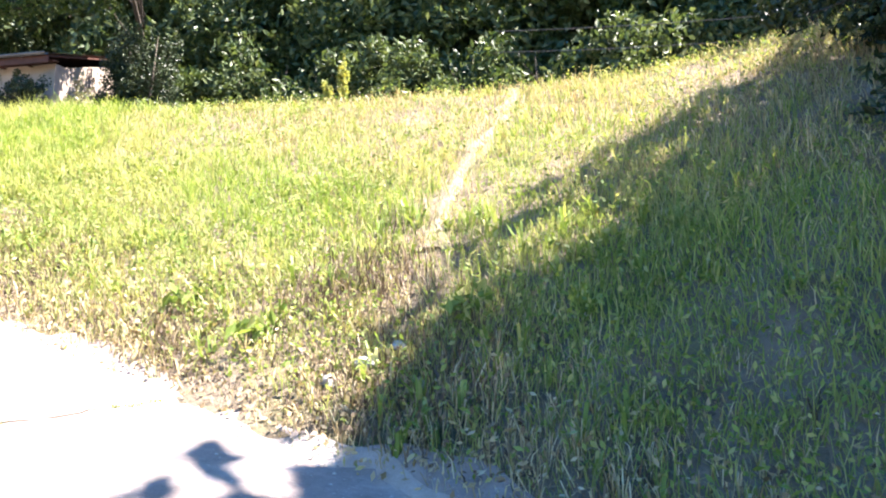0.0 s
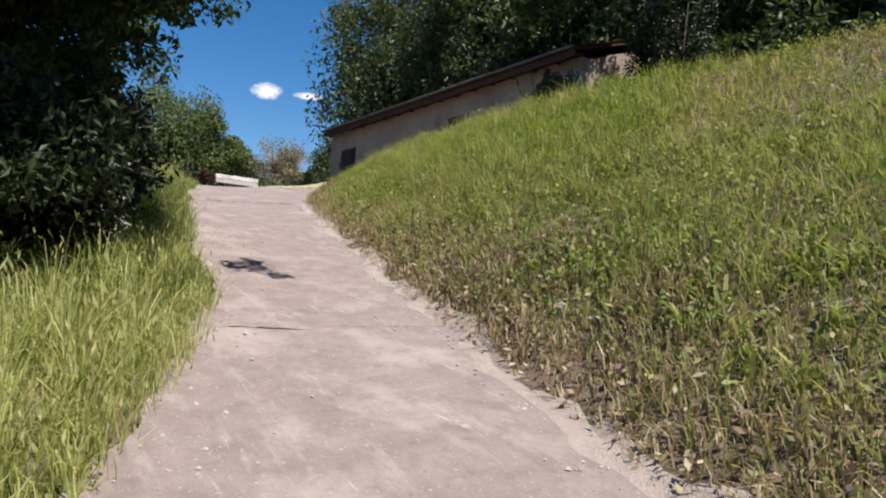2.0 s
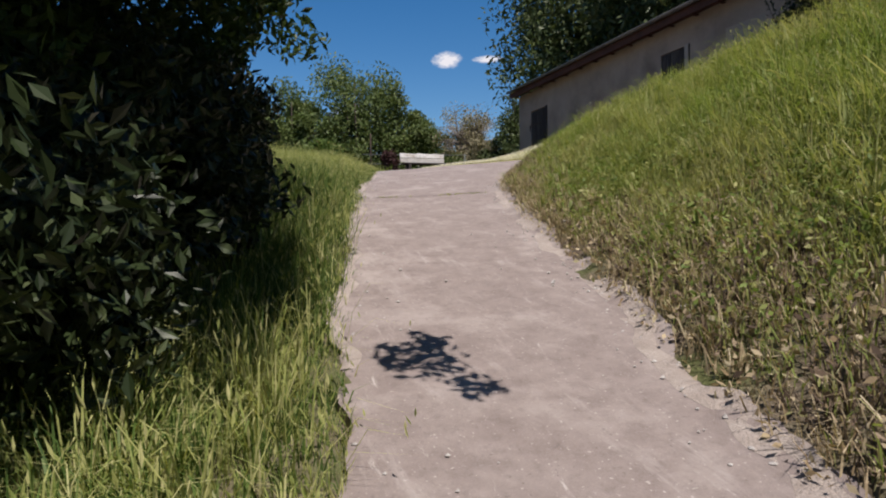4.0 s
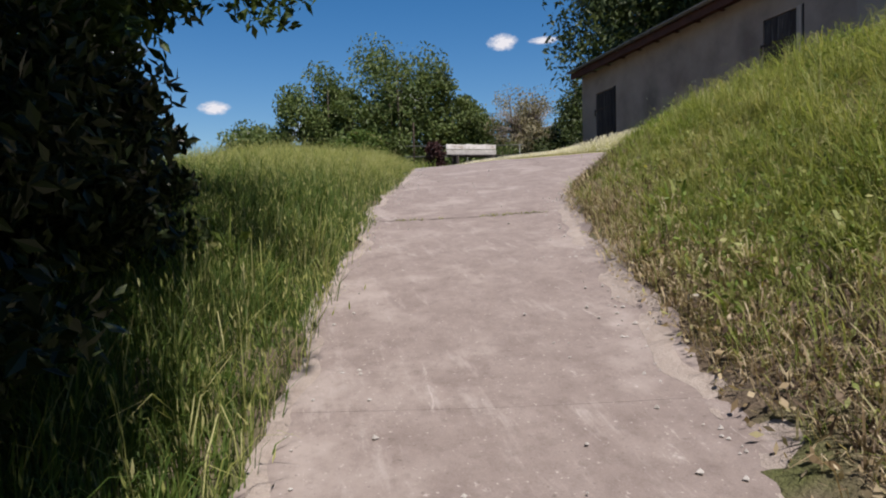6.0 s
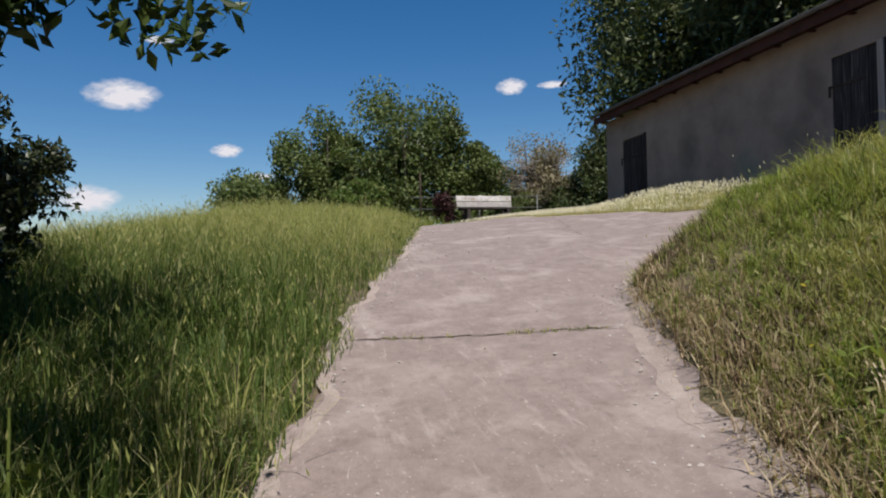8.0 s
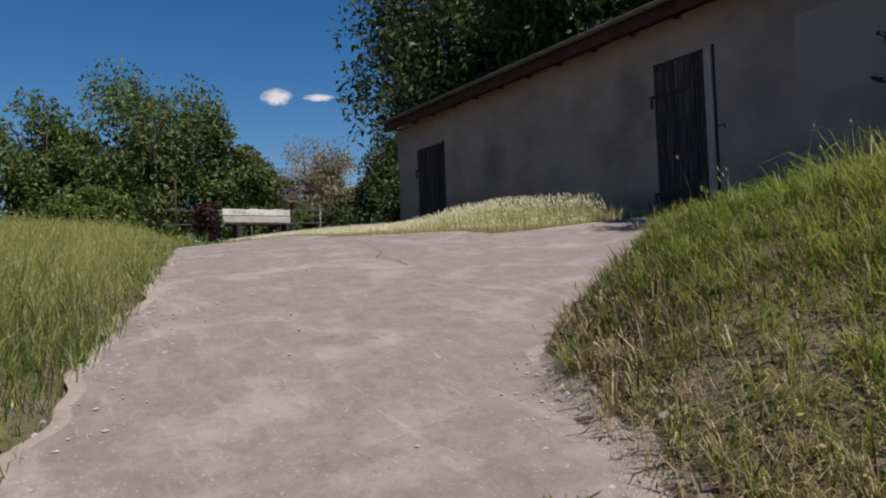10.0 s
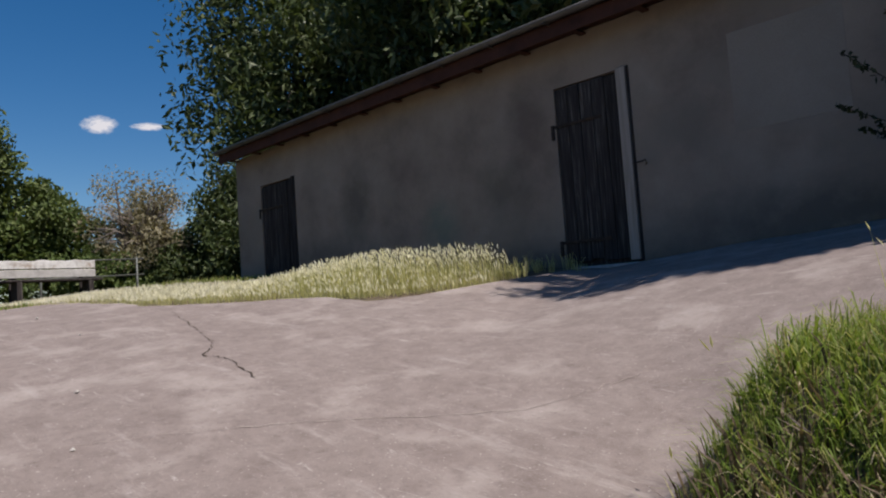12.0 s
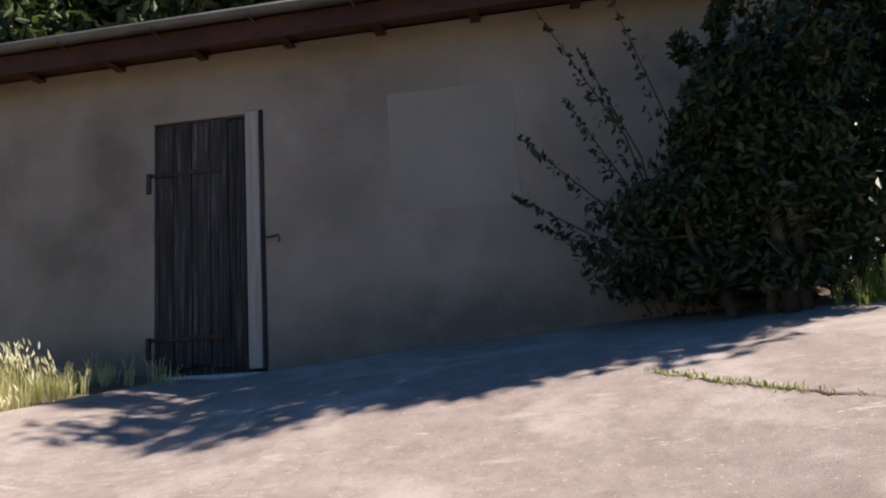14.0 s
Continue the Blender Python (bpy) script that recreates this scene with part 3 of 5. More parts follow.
plank_door("door_1", DOOR_A[0], DOOR_A[1], 4.50, DOOR_A[2], 5, "weathered black plank door with a bare pale post", True)
plank_door("door_2", DOOR_B[0], DOOR_B[1], 4.50, DOOR_B[2], 6, "closed dark plank door at the shed's far end", False)
door_step = thing("doorstep", "worn grey stone doorstep below the plank door", "step", kind="structure", at=(-19.15, 13.4, 4.4))
part("stone", boxed(-19.55, -18.6, WY - 0.13, WY + 0.3, 4.25, 4.50, 0.02), STONE, door_step)


# ---- bench and rail ----
def bench(x, y0, y1, z):
    b = thing("bench", "old park bench with flaking white back boards", "bench", at=(x, (y0 + y1) / 2, z))
    for k in range(2):
        bm = boxed(x - 0.30 - 0.02 * k, x - 0.265 - 0.02 * k, y0, y1, z + 0.50 + 0.175 * k, z + 0.655 + 0.175 * k, 0.008)
        bmesh.ops.subdivide_edges(bm, edges=[e for e in bm.edges if abs(e.verts[0].co.y - e.verts[1].co.y) > 1], cuts=24)
        for v in bm.verts:
            if k and v.co.z > z + 0.8:
                v.co.z += 0.035 * noise.noise(Vector((0, v.co.y * 5.0, 3)))
        part("back_board", bm, BENCH_PAINT if k else GREY_PAINT, b, "flaking white painted board" if k else "worn grey board")
    for k in range(3):
        part("seat_board", boxed(x - 0.24 + 0.15 * k, x - 0.10 + 0.15 * k, y0 + 0.02, y1 - 0.02, z + 0.41, z + 0.45, 0.008), DARK_WOOD, b)
    for y in (y0 + 0.2, y1 - 0.28):
        part("leg", boxed(x - 0.20, x + 0.20, y, y + 0.09, z - 0.15, z + 0.405, 0.01), DARK_WOOD, b)
        part("back_post", boxed(x - 0.365, x - 0.325, y, y + 0.07, z - 0.15, z + 0.80, 0.006), DARK_WOOD, b)
    return b


BZ = float(land(-28.8, 10.2)) - 0.03
bench(-28.8, 9.35, 11.03, BZ)
rail = thing("pipe_rail", "galvanised pipe railing behind the bench", "railing", at=(-29.6, 10.2, BZ))
for zz in (5.46, 5.12):
    bm = bmesh.new()
    tube(bm, [(-29.6, 8.1, zz - 0.02), (-29.6, 10.0, zz), (-29.6, 12.2, zz + 0.06)], [0.017] * 3, 8)
    part("rail", bm, RAIL, rail, smooth=True)
for y, top in ((8.4, 6.2), (10.2, 5.5), (12.05, 5.56)):
    bm = bmesh.new()
    tube(bm, [(-29.6, y, 4.2), (-29.6, y, top)], [0.024, 0.022], 8)
    part("post", bm, RAIL if top < 6 else IRON, rail, smooth=True)


# ---- grass and leaves ----
def inside(n, x0, x1, y0, y1, keep, seed):
    r = np.random.RandomState(seed)
    x, y = r.uniform(x0, x1, n), r.uniform(y0, y1, n)
    k = keep(x, y, r)
    return x[k], y[k], r


def patchy(x, y, scale, k):
    """A smooth uneven field from 0 to 1."""
    s = np.sin(x * 1.7 * scale + k + 1.3 * np.sin(y * 1.1 * scale + k)) + np.sin(y * 2.1 * scale - k + 1.7 * np.sin(x * 0.9 * scale)) + 0.6 * np.sin((x + y) * 4.3 * scale + 2 * k)
    return np.clip(0.5 + s / 5.2, 0, 1)


def blades(name, x, y, height, width, lean, mat, r, label, droop=0.35, base=0.0):
    """Bent blades of grass, each a strip of its own with a tip."""
    n = len(x)
    z = land(x, y) - 0.04 + base
    a = r.uniform(0, math.tau, n)
    side = np.stack([np.cos(a), np.sin(a), 0 * a], -1)
    b = r.uniform(0, math.tau, n)
    out = np.stack([np.cos(b), np.sin(b), 0 * b], -1) + np.array([-0.12, -0.08, 0])
    h, l = height[:, None], (lean * r.uniform(0.2, 1.0, n))[:, None]
    p = np.stack([x, y, z], -1)
    w = (width * r.uniform(0.6, 1.3, n))[:, None]
    up = np.array([0, 0, 1.0])
    mid = p + up * h * 0.55 + out * h * l * 0.3
    tip = p + up * h * (1 - droop * l) + out * h * l
    v = np.stack([p - side * w, p + side * w, mid + side * w * 0.8, mid - side * w * 0.8, tip], 1).reshape(-1, 3)
    i = np.arange(n)[:, None] * 5
    ob = raw_mesh(name, v, [i + np.array([[0, 1, 2, 3]]), i + np.array([[3, 2, 4]])], mat)
    return tagged(ob, label, "grass", kind="stuff"), tip


def tufts(name, cx, cy, per, height, fan, width, mat, r, label):
    """Clumps of arching blades that fan out from one root."""
    k = np.repeat(np.arange(len(cx)), per)
    n = len(k)
    b = r.uniform(0, math.tau, n)
    out = np.stack([np.cos(b), np.sin(b), 0 * b], -1)
    lop = r.normal(0, 0.25, (len(cx), 2))[k]
    out[:, :2] += lop
    root = np.abs(r.normal(0, 0.035, n))[:, None]
    x, y = cx[k] + out[:, 0] * root[:, 0], cy[k] + out[:, 1] * root[:, 0]
    p = np.stack([x, y, land(x, y) - 0.04], -1)
    h = (height[k] * r.uniform(0.5, 1.15, n))[:, None]
    f = (fan * r.uniform(0.1, 1.0, n))[:, None]
    side = np.stack([-np.sin(b), np.cos(b), 0 * b], -1) * (width * r.uniform(0.6, 1.3, n))[:, None]
    up = np.array([0, 0, 1.0])
    m1 = p + up * h * 0.5 + out * h * f * 0.18
    m2 = p + up * h * (0.85 - 0.12 * f) + out * h * f * 0.5
    tip = p + up * h * (1.0 - 0.45 * f) + out * h * f * 0.95
    v = np.stack([p - side * 0.7, p + side * 0.7, m1 + side, m1 - side, m2 + side * 0.75, m2 - side * 0.75, tip], 1).reshape(-1, 3)
    i = np.arange(n)[:, None] * 7
    ob = raw_mesh(name, v, [i + np.array([[0, 1, 2, 3]]), i + np.array([[3, 2, 4, 5]]), i + np.array([[5, 4, 6]])], mat)
    return tagged(ob, label, "grass", kind="stuff"), tip


def heads(name, tips, size, mat, r, label):
    """Slim seed heads at the tips of stalks."""
    n = len(tips)
    a = r.uniform(0, math.tau, n)
    side = np.stack([np.cos(a), np.sin(a), 0 * a], -1) * (size * 0.11)
    tilt = np.stack([r.normal(0, 0.25, n) - 0.2, r.normal(0, 0.25, n) - 0.1, np.ones(n)], -1) * (size * r.uniform(0.7, 1.2, n))[:, None]
    side2 = np.cross(side, [0, 0, 1.0])
    lo, hi, md = tips - tilt * 0.2, tips + tilt * 0.8, tips + tilt * 0.2
    v = np.stack([lo, md + side, hi, md - side, md + side2, md - side2], 1).reshape(-1, 3)
    i = np.arange(n)[:, None] * 6
    return tagged(raw_mesh(name, v, [i + np.array([[0, 1, 2, 3]]), i + np.array([[0, 4, 2, 5]])], mat), label, "grass", kind="stuff")


def trail(x, y):
    """Closeness to the bare track that climbs the bank."""
    return np.exp(-((x - (-1.45 + 0.03 * (y - 4))) / 0.36) ** 2) * (y > 4.0)


def dry_zone(x, y):
    """The parched upper bank beside the track."""
    return step(1.6, 3.4, y - right_edge(x)) * step(-9.5, -6.0, x) * (0.55 + 0.45 * patchy(x, y, 0.8, 5))


def on_bank(x, y, r):
    d = y - right_edge(x)
    ok = (x > -15.85) & (d > 0.12 + 0.3 * r.uniform(0, 1, len(x)) ** 2) & (y < crest(x) + 0.25)
    ok &= ~((x < -14.9) & (y > 9.15))
    thin = 1 - 0.8 * np.maximum(trail(x, y), 0.9 * dry_zone(x, y)) - 0.35 * step(0.9, 0.1, d)
    return ok & (r.uniform(0, 1, len(x)) < thin)


x, y, r = inside(230000, -15.8, 3.5, 1.2, 10.9, on_bank, 11)
d = y - right_edge(x)
tall = 0.10 + 0.10 * step(0.2, 2.0, d) + 0.15 * patchy(x, y, 0.8, 1) + 0.15 * step(-5.5, -9.0, x) * step(-12.0, -10.0, x) * step(0.6, 1.6, d) - 0.05 * step(-11.0, -13.5, x)
tall = np.maximum(tall * (0.55 + 0.75 * patchy(x, y, 4.5, 9)) * (1 - 0.35 * step(2.0, 4.2, d) * step(-9.5, -6.5, x)), 0.07)
g, tips = blades("bank_grass", x, y, tall * r.uniform(0.45, 1.2, len(x)), 0.0040 - 0.0018 * step(-9.0, -12.0, x), 0.9 + 0.5 * step(-9.5, -11.5, x), GRASS, r, "sunlit green meadow grass covering the steep bank")
pick = r.uniform(0, 1, len(x)) < 0.03
heads("bank_seed_heads", tips[pick], 0.045, HAY, r, "pale seed heads of the bank's meadow grass")

x, y, r = inside(150000, -15.9, 3.5, 1.2, 10.9, lambda x, y, r: (x > -15.75) & (y > right_edge(x) + 0.10 * patchy(x, y, 2.0, 3)) & (r.uniform(0, 1, len(x)) < np.maximum(np.maximum(step(1.5 - 0.7 * step(-8.5, -11.0, x), 0.0, y - right_edge(x)), 0.85 * trail(x, y)), np.maximum(0.55 * patchy(x, y, 0.5, 4) * (1 - 0.8 * step(-8.5, -11.0, x)), 1.3 * dry_zone(x, y)))) & (y < crest(x) + 0.3), 12)
blades("dry_grass", x, y, r.uniform(0.05, 0.24, len(x)), 0.004, 1.1, STRAW, r, "straw-dry grass along the foot of the bank", 0.5)
x, y, r = inside(60000, -15.9, -9.5, 4.5, 9.5, lambda x, y, r: (x > -15.75) & (y > right_edge(x) + 0.06 + 0.1 * patchy(x, y, 2.0, 3)) & (y < right_edge(x) + 2.2) & (y < crest(x) + 0.3) & (r.uniform(0, 1, len(x)) < 1.1 - 0.4 * (y - right_edge(x))), 19)
near = r.uniform(0, 1, len(x)) < 0.7 * step(0.55, 0.15, y - right_edge(x))
blades("matted_straw", x[near], y[near], r.uniform(0.06, 0.16, int(near.sum())), 0.0032, 1.6, STRAW, r, "matted straw at the foot of the bank's end", 0.5)
blades("short_turf", x[~near], y[~near], r.uniform(0.07, 0.18, int((~near).sum())), 0.0026, 1.2, GRASS, r, "short dense turf on the bank's end", 0.5)


# clumps that stand out of the bank's turf
def lush_zone(x, y):
    d = y - right_edge(x)
    return step(-4.0, -8.0, x) * step(0.5, 1.5, d)


x, y, r = inside(15000, -15.6, 3.5, 1.5, 10.8, lambda x, y, r: on_bank(x, y, r) & (r.uniform(0, 1, len(x)) < 0.25 + 0.75 * lush_zone(x, y)) & (y > right_edge(x) + 0.35), 61)
h = (0.15 + 0.20 * lush_zone(x, y) - 0.04 * step(-10.5, -12.5, x)) * r.uniform(0.6, 1.3, len(x)) * (1 - 0.35 * step(-13.6, -15.2, x))
near = x < -10.5
tufts("fine_tufts", np.repeat(x[near], 2) + r.normal(0, 0.05, 2 * near.sum()), np.repeat(y[near], 2) + r.normal(0, 0.05, 2 * near.sum()), 16, np.repeat(h[near], 2), 1.15, 0.0022, GRASS, r, "fine drooping green tufts on the bank's end")
x, y, h = x[~near], y[~near], h[~near]
g, tips = tufts("grass_tufts", x, y, 14, h, 0.8, 0.0036, GRASS, r, "lush green grass tufts on the bank")
heads("tuft_seed_heads", tips[::22], 0.04, HAY, r, "pale seed heads above the tufts")
x, y, r = inside(6000, -15.6, 3.5, 1.5, 10.8, lambda x, y, r: (y > right_edge(x) + 0.1) & (y < crest(x)) & (x > -15.5) & (r.uniform(0, 1, len(x)) < np.maximum(0.9 * step(1.5 - 0.7 * step(-8.5, -11.0, x), 0.3, y - right_edge(x)), 0.5 * step(2.2, 4.5, y - right_edge(x)) * step(-9.5, -6.5, x)) * (1 - trail(x, y))), 62)
tufts("straw_tufts", x, y, 12, r.uniform(0.08, 0.24, len(x)), 0.95, 0.0036, STRAW, r, "withered straw tufts low on the bank")
x, y, r = inside(5200, -15.6, -9.0, 4.8, 9.2, lambda x, y, r: (y > right_edge(x) + 0.15) & (y < right_edge(x) + 1.9) & (x > -15.5) & (y < crest(x)), 68)
straw = r.uniform(0, 1, len(x)) < 0.15 + 0.6 * step(0.8, 0.2, y - right_edge(x))
tufts("end_straw", x[straw], y[straw], 16, r.uniform(0.08, 0.18, int(straw.sum())), 1.1, 0.0022, STRAW, r, "fine straw tufts low on the bank's end")
tufts("end_grass", x[~straw], y[~straw], 18, r.uniform(0.10, 0.22, int((~straw).sum())), 1.1, 0.0022, GRASS, r, "fine green grass over the bank's end")
x, y, r = inside(2600, -15.6, 3.5, 1.5, 9.5, lambda x, y, r: (y > right_edge(x) + 0.12) & (x > -15.5) & (r.uniform(0, 1, len(x)) < step(1.1 - 0.5 * step(-8.5, -11.0, x), 0.2, y - right_edge(x)) * patchy(x, y, 1.1, 8)), 63)
tufts("brown_tufts", x, y, 12, r.uniform(0.08, 0.22, len(x)), 0.9, 0.004, BROWN, r, "dead brown tufts at the bank's foot")

x, y, r = inside(2200, -13.0, 3.0, 2.0, 7.5, lambda x, y, r: on_bank(x, y, r) & (y < right_edge(x) + 2.4) & (patchy(x, y, 1.7, 21) > 0.5), 66)
tufts("leafy_weeds", x, y, 9, r.uniform(0.10, 0.26, len(x)), 1.0, 0.011, WEED, r, "broad-leaved green weeds low on the bank")


def herbs(name, x, y, low, high, size, mat, r, label):
    """Small broad leaves of low weeds, at all angles."""
    n = len(x)
    p = np.stack([x, y, land(x, y) + r.uniform(low, high, n)], -1)
    a = r.normal(size=(n, 3))
    a /= np.linalg.norm(a, axis=1)[:, None]
    b = np.cross(a, r.normal(size=(n, 3)))
    b /= np.linalg.norm(b, axis=1)[:, None]
    s = (size * r.uniform(0.5, 1.4, n))[:, None]
    v = np.stack([p - a * s, p + b * s * 0.45, p + a * s, p - b * s * 0.45], 1).reshape(-1, 3)
    i = np.arange(n)[:, None] * 4
    return tagged(raw_mesh(name, v, [i + np.array([[0, 1, 2, 3]])], mat), label, "weeds", kind="stuff")


x, y, r = inside(300000, -15.8, 3.5, 1.2, 10.9, lambda x, y, r: on_bank(x, y, r) & (r.uniform(0, 1, len(x)) < patchy(x, y, 1.3, 7) * (0.8 - 0.6 * step(-10.0, -13.0, x))), 16)
herbs("bank_weeds", x, y, 0.0, 0.22 - 0.15 * step(-12.0, -14.0, x), 0.021, WEED, r, "low broad-leaved weeds among the bank's grass")
x, y, r = inside(100000, -15.8, 3.5, 1.2, 10.9, lambda x, y, r: (y > right_edge(x) - 0.02) & (x > -15.7) & (r.uniform(0, 1, len(x)) < step(1.2 - 0.6 * step(-8.5, -11.0, x), 0.0, y - right_edge(x))), 17)
herbs("dry_litter", x, y, 0.0, 0.08, 0.022 - 0.010 * step(-10.0, -12.5, x), STRAW, r, "dead leaves and straw litter along the path's edge")

x, y, r = inside(140000, -15.8, 3.5, 1.2, 10.9, lambda x, y, r: (y > right_edge(x) + 0.1) & (x > -15.7) & (r.uniform(0, 1, len(x)) < step(1.1 - 0.5 * step(-8.5, -11.0, x), 0.1, y - right_edge(x)) * patchy(x, y, 1.6, 11) * (1 - 0.5 * step(-10.5, -12.5, x)) * (1 - 0.9 * trail(x, y))), 18)
herbs("brown_litter", x, y, 0.0, 0.12, 0.022 - 0.011 * step(-10.0, -12.5, x), BROWN, r, "brown withered leaves matted at the bank's foot")


def on_verge(x, y, r):
    d = left_edge(x) - y
    return (d > -0.03 + 0.2 * r.uniform(0, 1, len(x)) * patchy(x, y, 1.2, 2)) & (d < 7) & (r.uniform(0, 1, len(x)) < np.clip(1.25 - d / 7, 0.15, 1))


x, y, r = inside(470000, -28.0, 2.0, -6.0, 8.0, on_verge, 13)
d = left_edge(x) - y
tall = 0.14 + (0.20 + 0.14 * step(-9, -12, x) - 0.06 * step(-14, -17, x)) * step(0.0, 0.9, d) + 0.14 * patchy(x, y, 0.7, 3)
dry = (r.uniform(0, 1, len(x)) < 0.75 * step(-15.5, -20.0, x) * step(-0.4, 0.7, d) + 0.85 * step(-8.6, -6.6, x) * step(2.0, 0.9, d) + 0.12)
h = tall * r.uniform(0.5, 1.2, len(x)) * (0.65 + 0.6 * patchy(x, y, 3.5, 6))
g, tips = blades("verge_grass", x[~dry], y[~dry], h[~dry], 0.0032, 0.85, LUSH, r, "tall lush green grass beside the concrete way")
g, tips2 = blades("verge_hay", x[dry], y[dry], h[dry], 0.0028, 0.9, HAY, r, "tall pale hay grass gone to seed")
allt = np.concatenate([tips[::20], tips2[::7]])
heads("verge_seed_heads", allt, 0.045, HAY, r, "pale seed heads of the verge grass")

x, y, r = inside(2600, -8.6, 1.0, -3.5, 4.0, lambda x, y, r: (left_edge(x) - y > 0.1) & (left_edge(x) - y < 1.7) & (r.uniform(0, 1, len(x)) < 0.8), 64)
g, tips = tufts("hay_tufts", x, y, 26, r.uniform(0.3, 0.62, len(x)) * step(-0.1, 0.5, left_edge(x) - y), 0.8, 0.0032, HAY, r, "bright tall hay tufts drooping beside the path")
heads("hay_heads", tips[::5], 0.06, HAY, r, "feathery heads of the drooping hay")
x, y, r = inside(700, -13.5, -7.0, 1.5, 4.6, lambda x, y, r: (left_edge(x) - y > 0.0) & (left_edge(x) - y < 1.2), 67)
g, tips = tufts("nodding_hay", x, y, 5, r.uniform(0.3, 0.55, len(x)), 0.9, 0.0024, HAY, r, "pale nodding hay stalks along the verge")
heads("nodding_heads", tips[::4], 0.04, HAY, r, "pale heads of the nodding hay")
x, y, r = inside(4200, -16.0, -7.0, -0.5, 5.0, lambda x, y, r: (left_edge(x) - y > 0.08) & (left_edge(x) - y < 2.2), 65)
g, tips = tufts("verge_tufts", x, y, 14, r.uniform(0.22, 0.5, len(x)) * step(-0.15, 0.5, left_edge(x) - y), 0.7, 0.0036, LUSH, r, "tall green grass tufts on the verge")
heads("verge_tuft_heads", tips[::16], 0.05, HAY, r, "nodding seed heads above the verge")

x, y, r = inside(90000, -27.8, -19.2, 8.0, 13.5, lambda x, y, r: (y > np.interp(x, [-27, -23.0, -21.7, -20.4, -19.9, -19.75], [9.0, 9.55, 10.25, 10.95, 11.6, 12.0])) & (y < 13.1 - 0.6 * step(-22.5, -20.0, x)) & (y < 1.5 - 0.45 * step(-22.0, -21.0, x) + np.interp(x, [-27, -23.0, -21.7, -20.4, -19.9, -19.75], [9.0, 9.55, 10.25, 10.95, 11.6, 12.0])) & (x < -19.75) & (r.uniform(0, 1, len(x)) < 0.35 + 0.65 * step(-24.5, -22.5, x)), 14)
front = y - np.interp(x, [-27, -23.0, -21.7, -20.4, -19.9, -19.75], [9.0, 9.55, 10.25, 10.95, 11.6, 12.0])
h = (0.09 + 0.34 * step(-22.9, -20.7, x) * step(0.0, 0.5, front) * (0.6 + 0.4 * step(-19.7, -20.1, x))) * r.uniform(0.7, 1.1, len(x))
g, tips = blades("wall_barley", x, y, h, 0.0024, 0.26, BARLEY, r, "sunlit pale wall barley clump before the shed", 0.3)
heads("barley_heads", tips[::2], 0.06, SEED, r, "whitish bristly barley heads")

r = np.random.RandomState(31)
x, y = (np.concatenate([np.repeat(t[k], 12) for t in tuft_at]) for k in (0, 1))
k = patchy(x * 3, y * 3, 1.0, 5) > 0.38
x, y = x[k] + r.normal(0, 0.02, k.sum()), y[k] + r.normal(0, 0.02, k.sum())
blades("crack_grass", x, y, r.uniform(0.015, 0.045, len(x)), 0.003, 1.2, GRASS, r, "short grass tufts growing in the concrete's cracks", 0.5, 0.04)

# grass over the knoll round the bench and beyond
x, y, r = inside(26000, -36, -26.0, 2, 16, lambda x, y, r: (y < 13.6) | (x < -28.3), 15)
blades("knoll_grass", x, y, r.uniform(0.12, 0.45, len(x)) * np.where((x > -30.5) & (y > 8.3), 0.33, 1.0), 0.007, 0.5, GRASS, r, "rough grass round the bench")


def leaves(name, centre, radii, n, size, mat, seed, parent=None, hollow=0.55, clumps=60, rough=0.28, floor=-1e9, keep=None):
    """A crown of single leaves set in uneven clumps with gaps between."""
    r = np.random.RandomState(seed)
    u = r.normal(size=(clumps, 3))
    u /= np.linalg.norm(u, axis=1)[:, None]
    c = u * r.uniform(hollow, 1.0, (clumps, 1))
    own = r.randint(0, clumps, n)
    q = r.normal(size=(n, 3))
    q *= (r.uniform(0, 1, (n, 1)) ** 0.45) / np.linalg.norm(q, axis=1)[:, None]
    grow = r.uniform(0.55, 1.35, clumps)[own][:, None]
    p = (c[own] + q * rough * grow * np.array([1, 1, 0.75])) * np.array(radii) + np.array(centre)
    k = p[:, 2] > floor
    if keep is not None:
        k &= keep(p)
    p = p[k]
    n = len(p)
    a = r.normal(size=(n, 3))
    a[:, 2] -= 0.5
    a /= np.linalg.norm(a, axis=1)[:, None]
    b = np.cross(a, r.normal(size=(n, 3)))
    b /= np.linalg.norm(b, axis=1)[:, None]
    nrm = np.cross(a, b)
    s = (size * r.uniform(0.6, 1.35, n))[:, None]
    v = np.stack([p - a * s, p + b * s * 0.42 + nrm * s * 0.12, p + a * s, p - b * s * 0.42 + nrm * s * 0.12], 1).reshape(-1, 3)
    i = np.arange(n)[:, None] * 4
    return raw_mesh(name, v, [i + np.array([[0, 1, 2]]), i + np.array([[0, 2, 3]])], mat, parent)


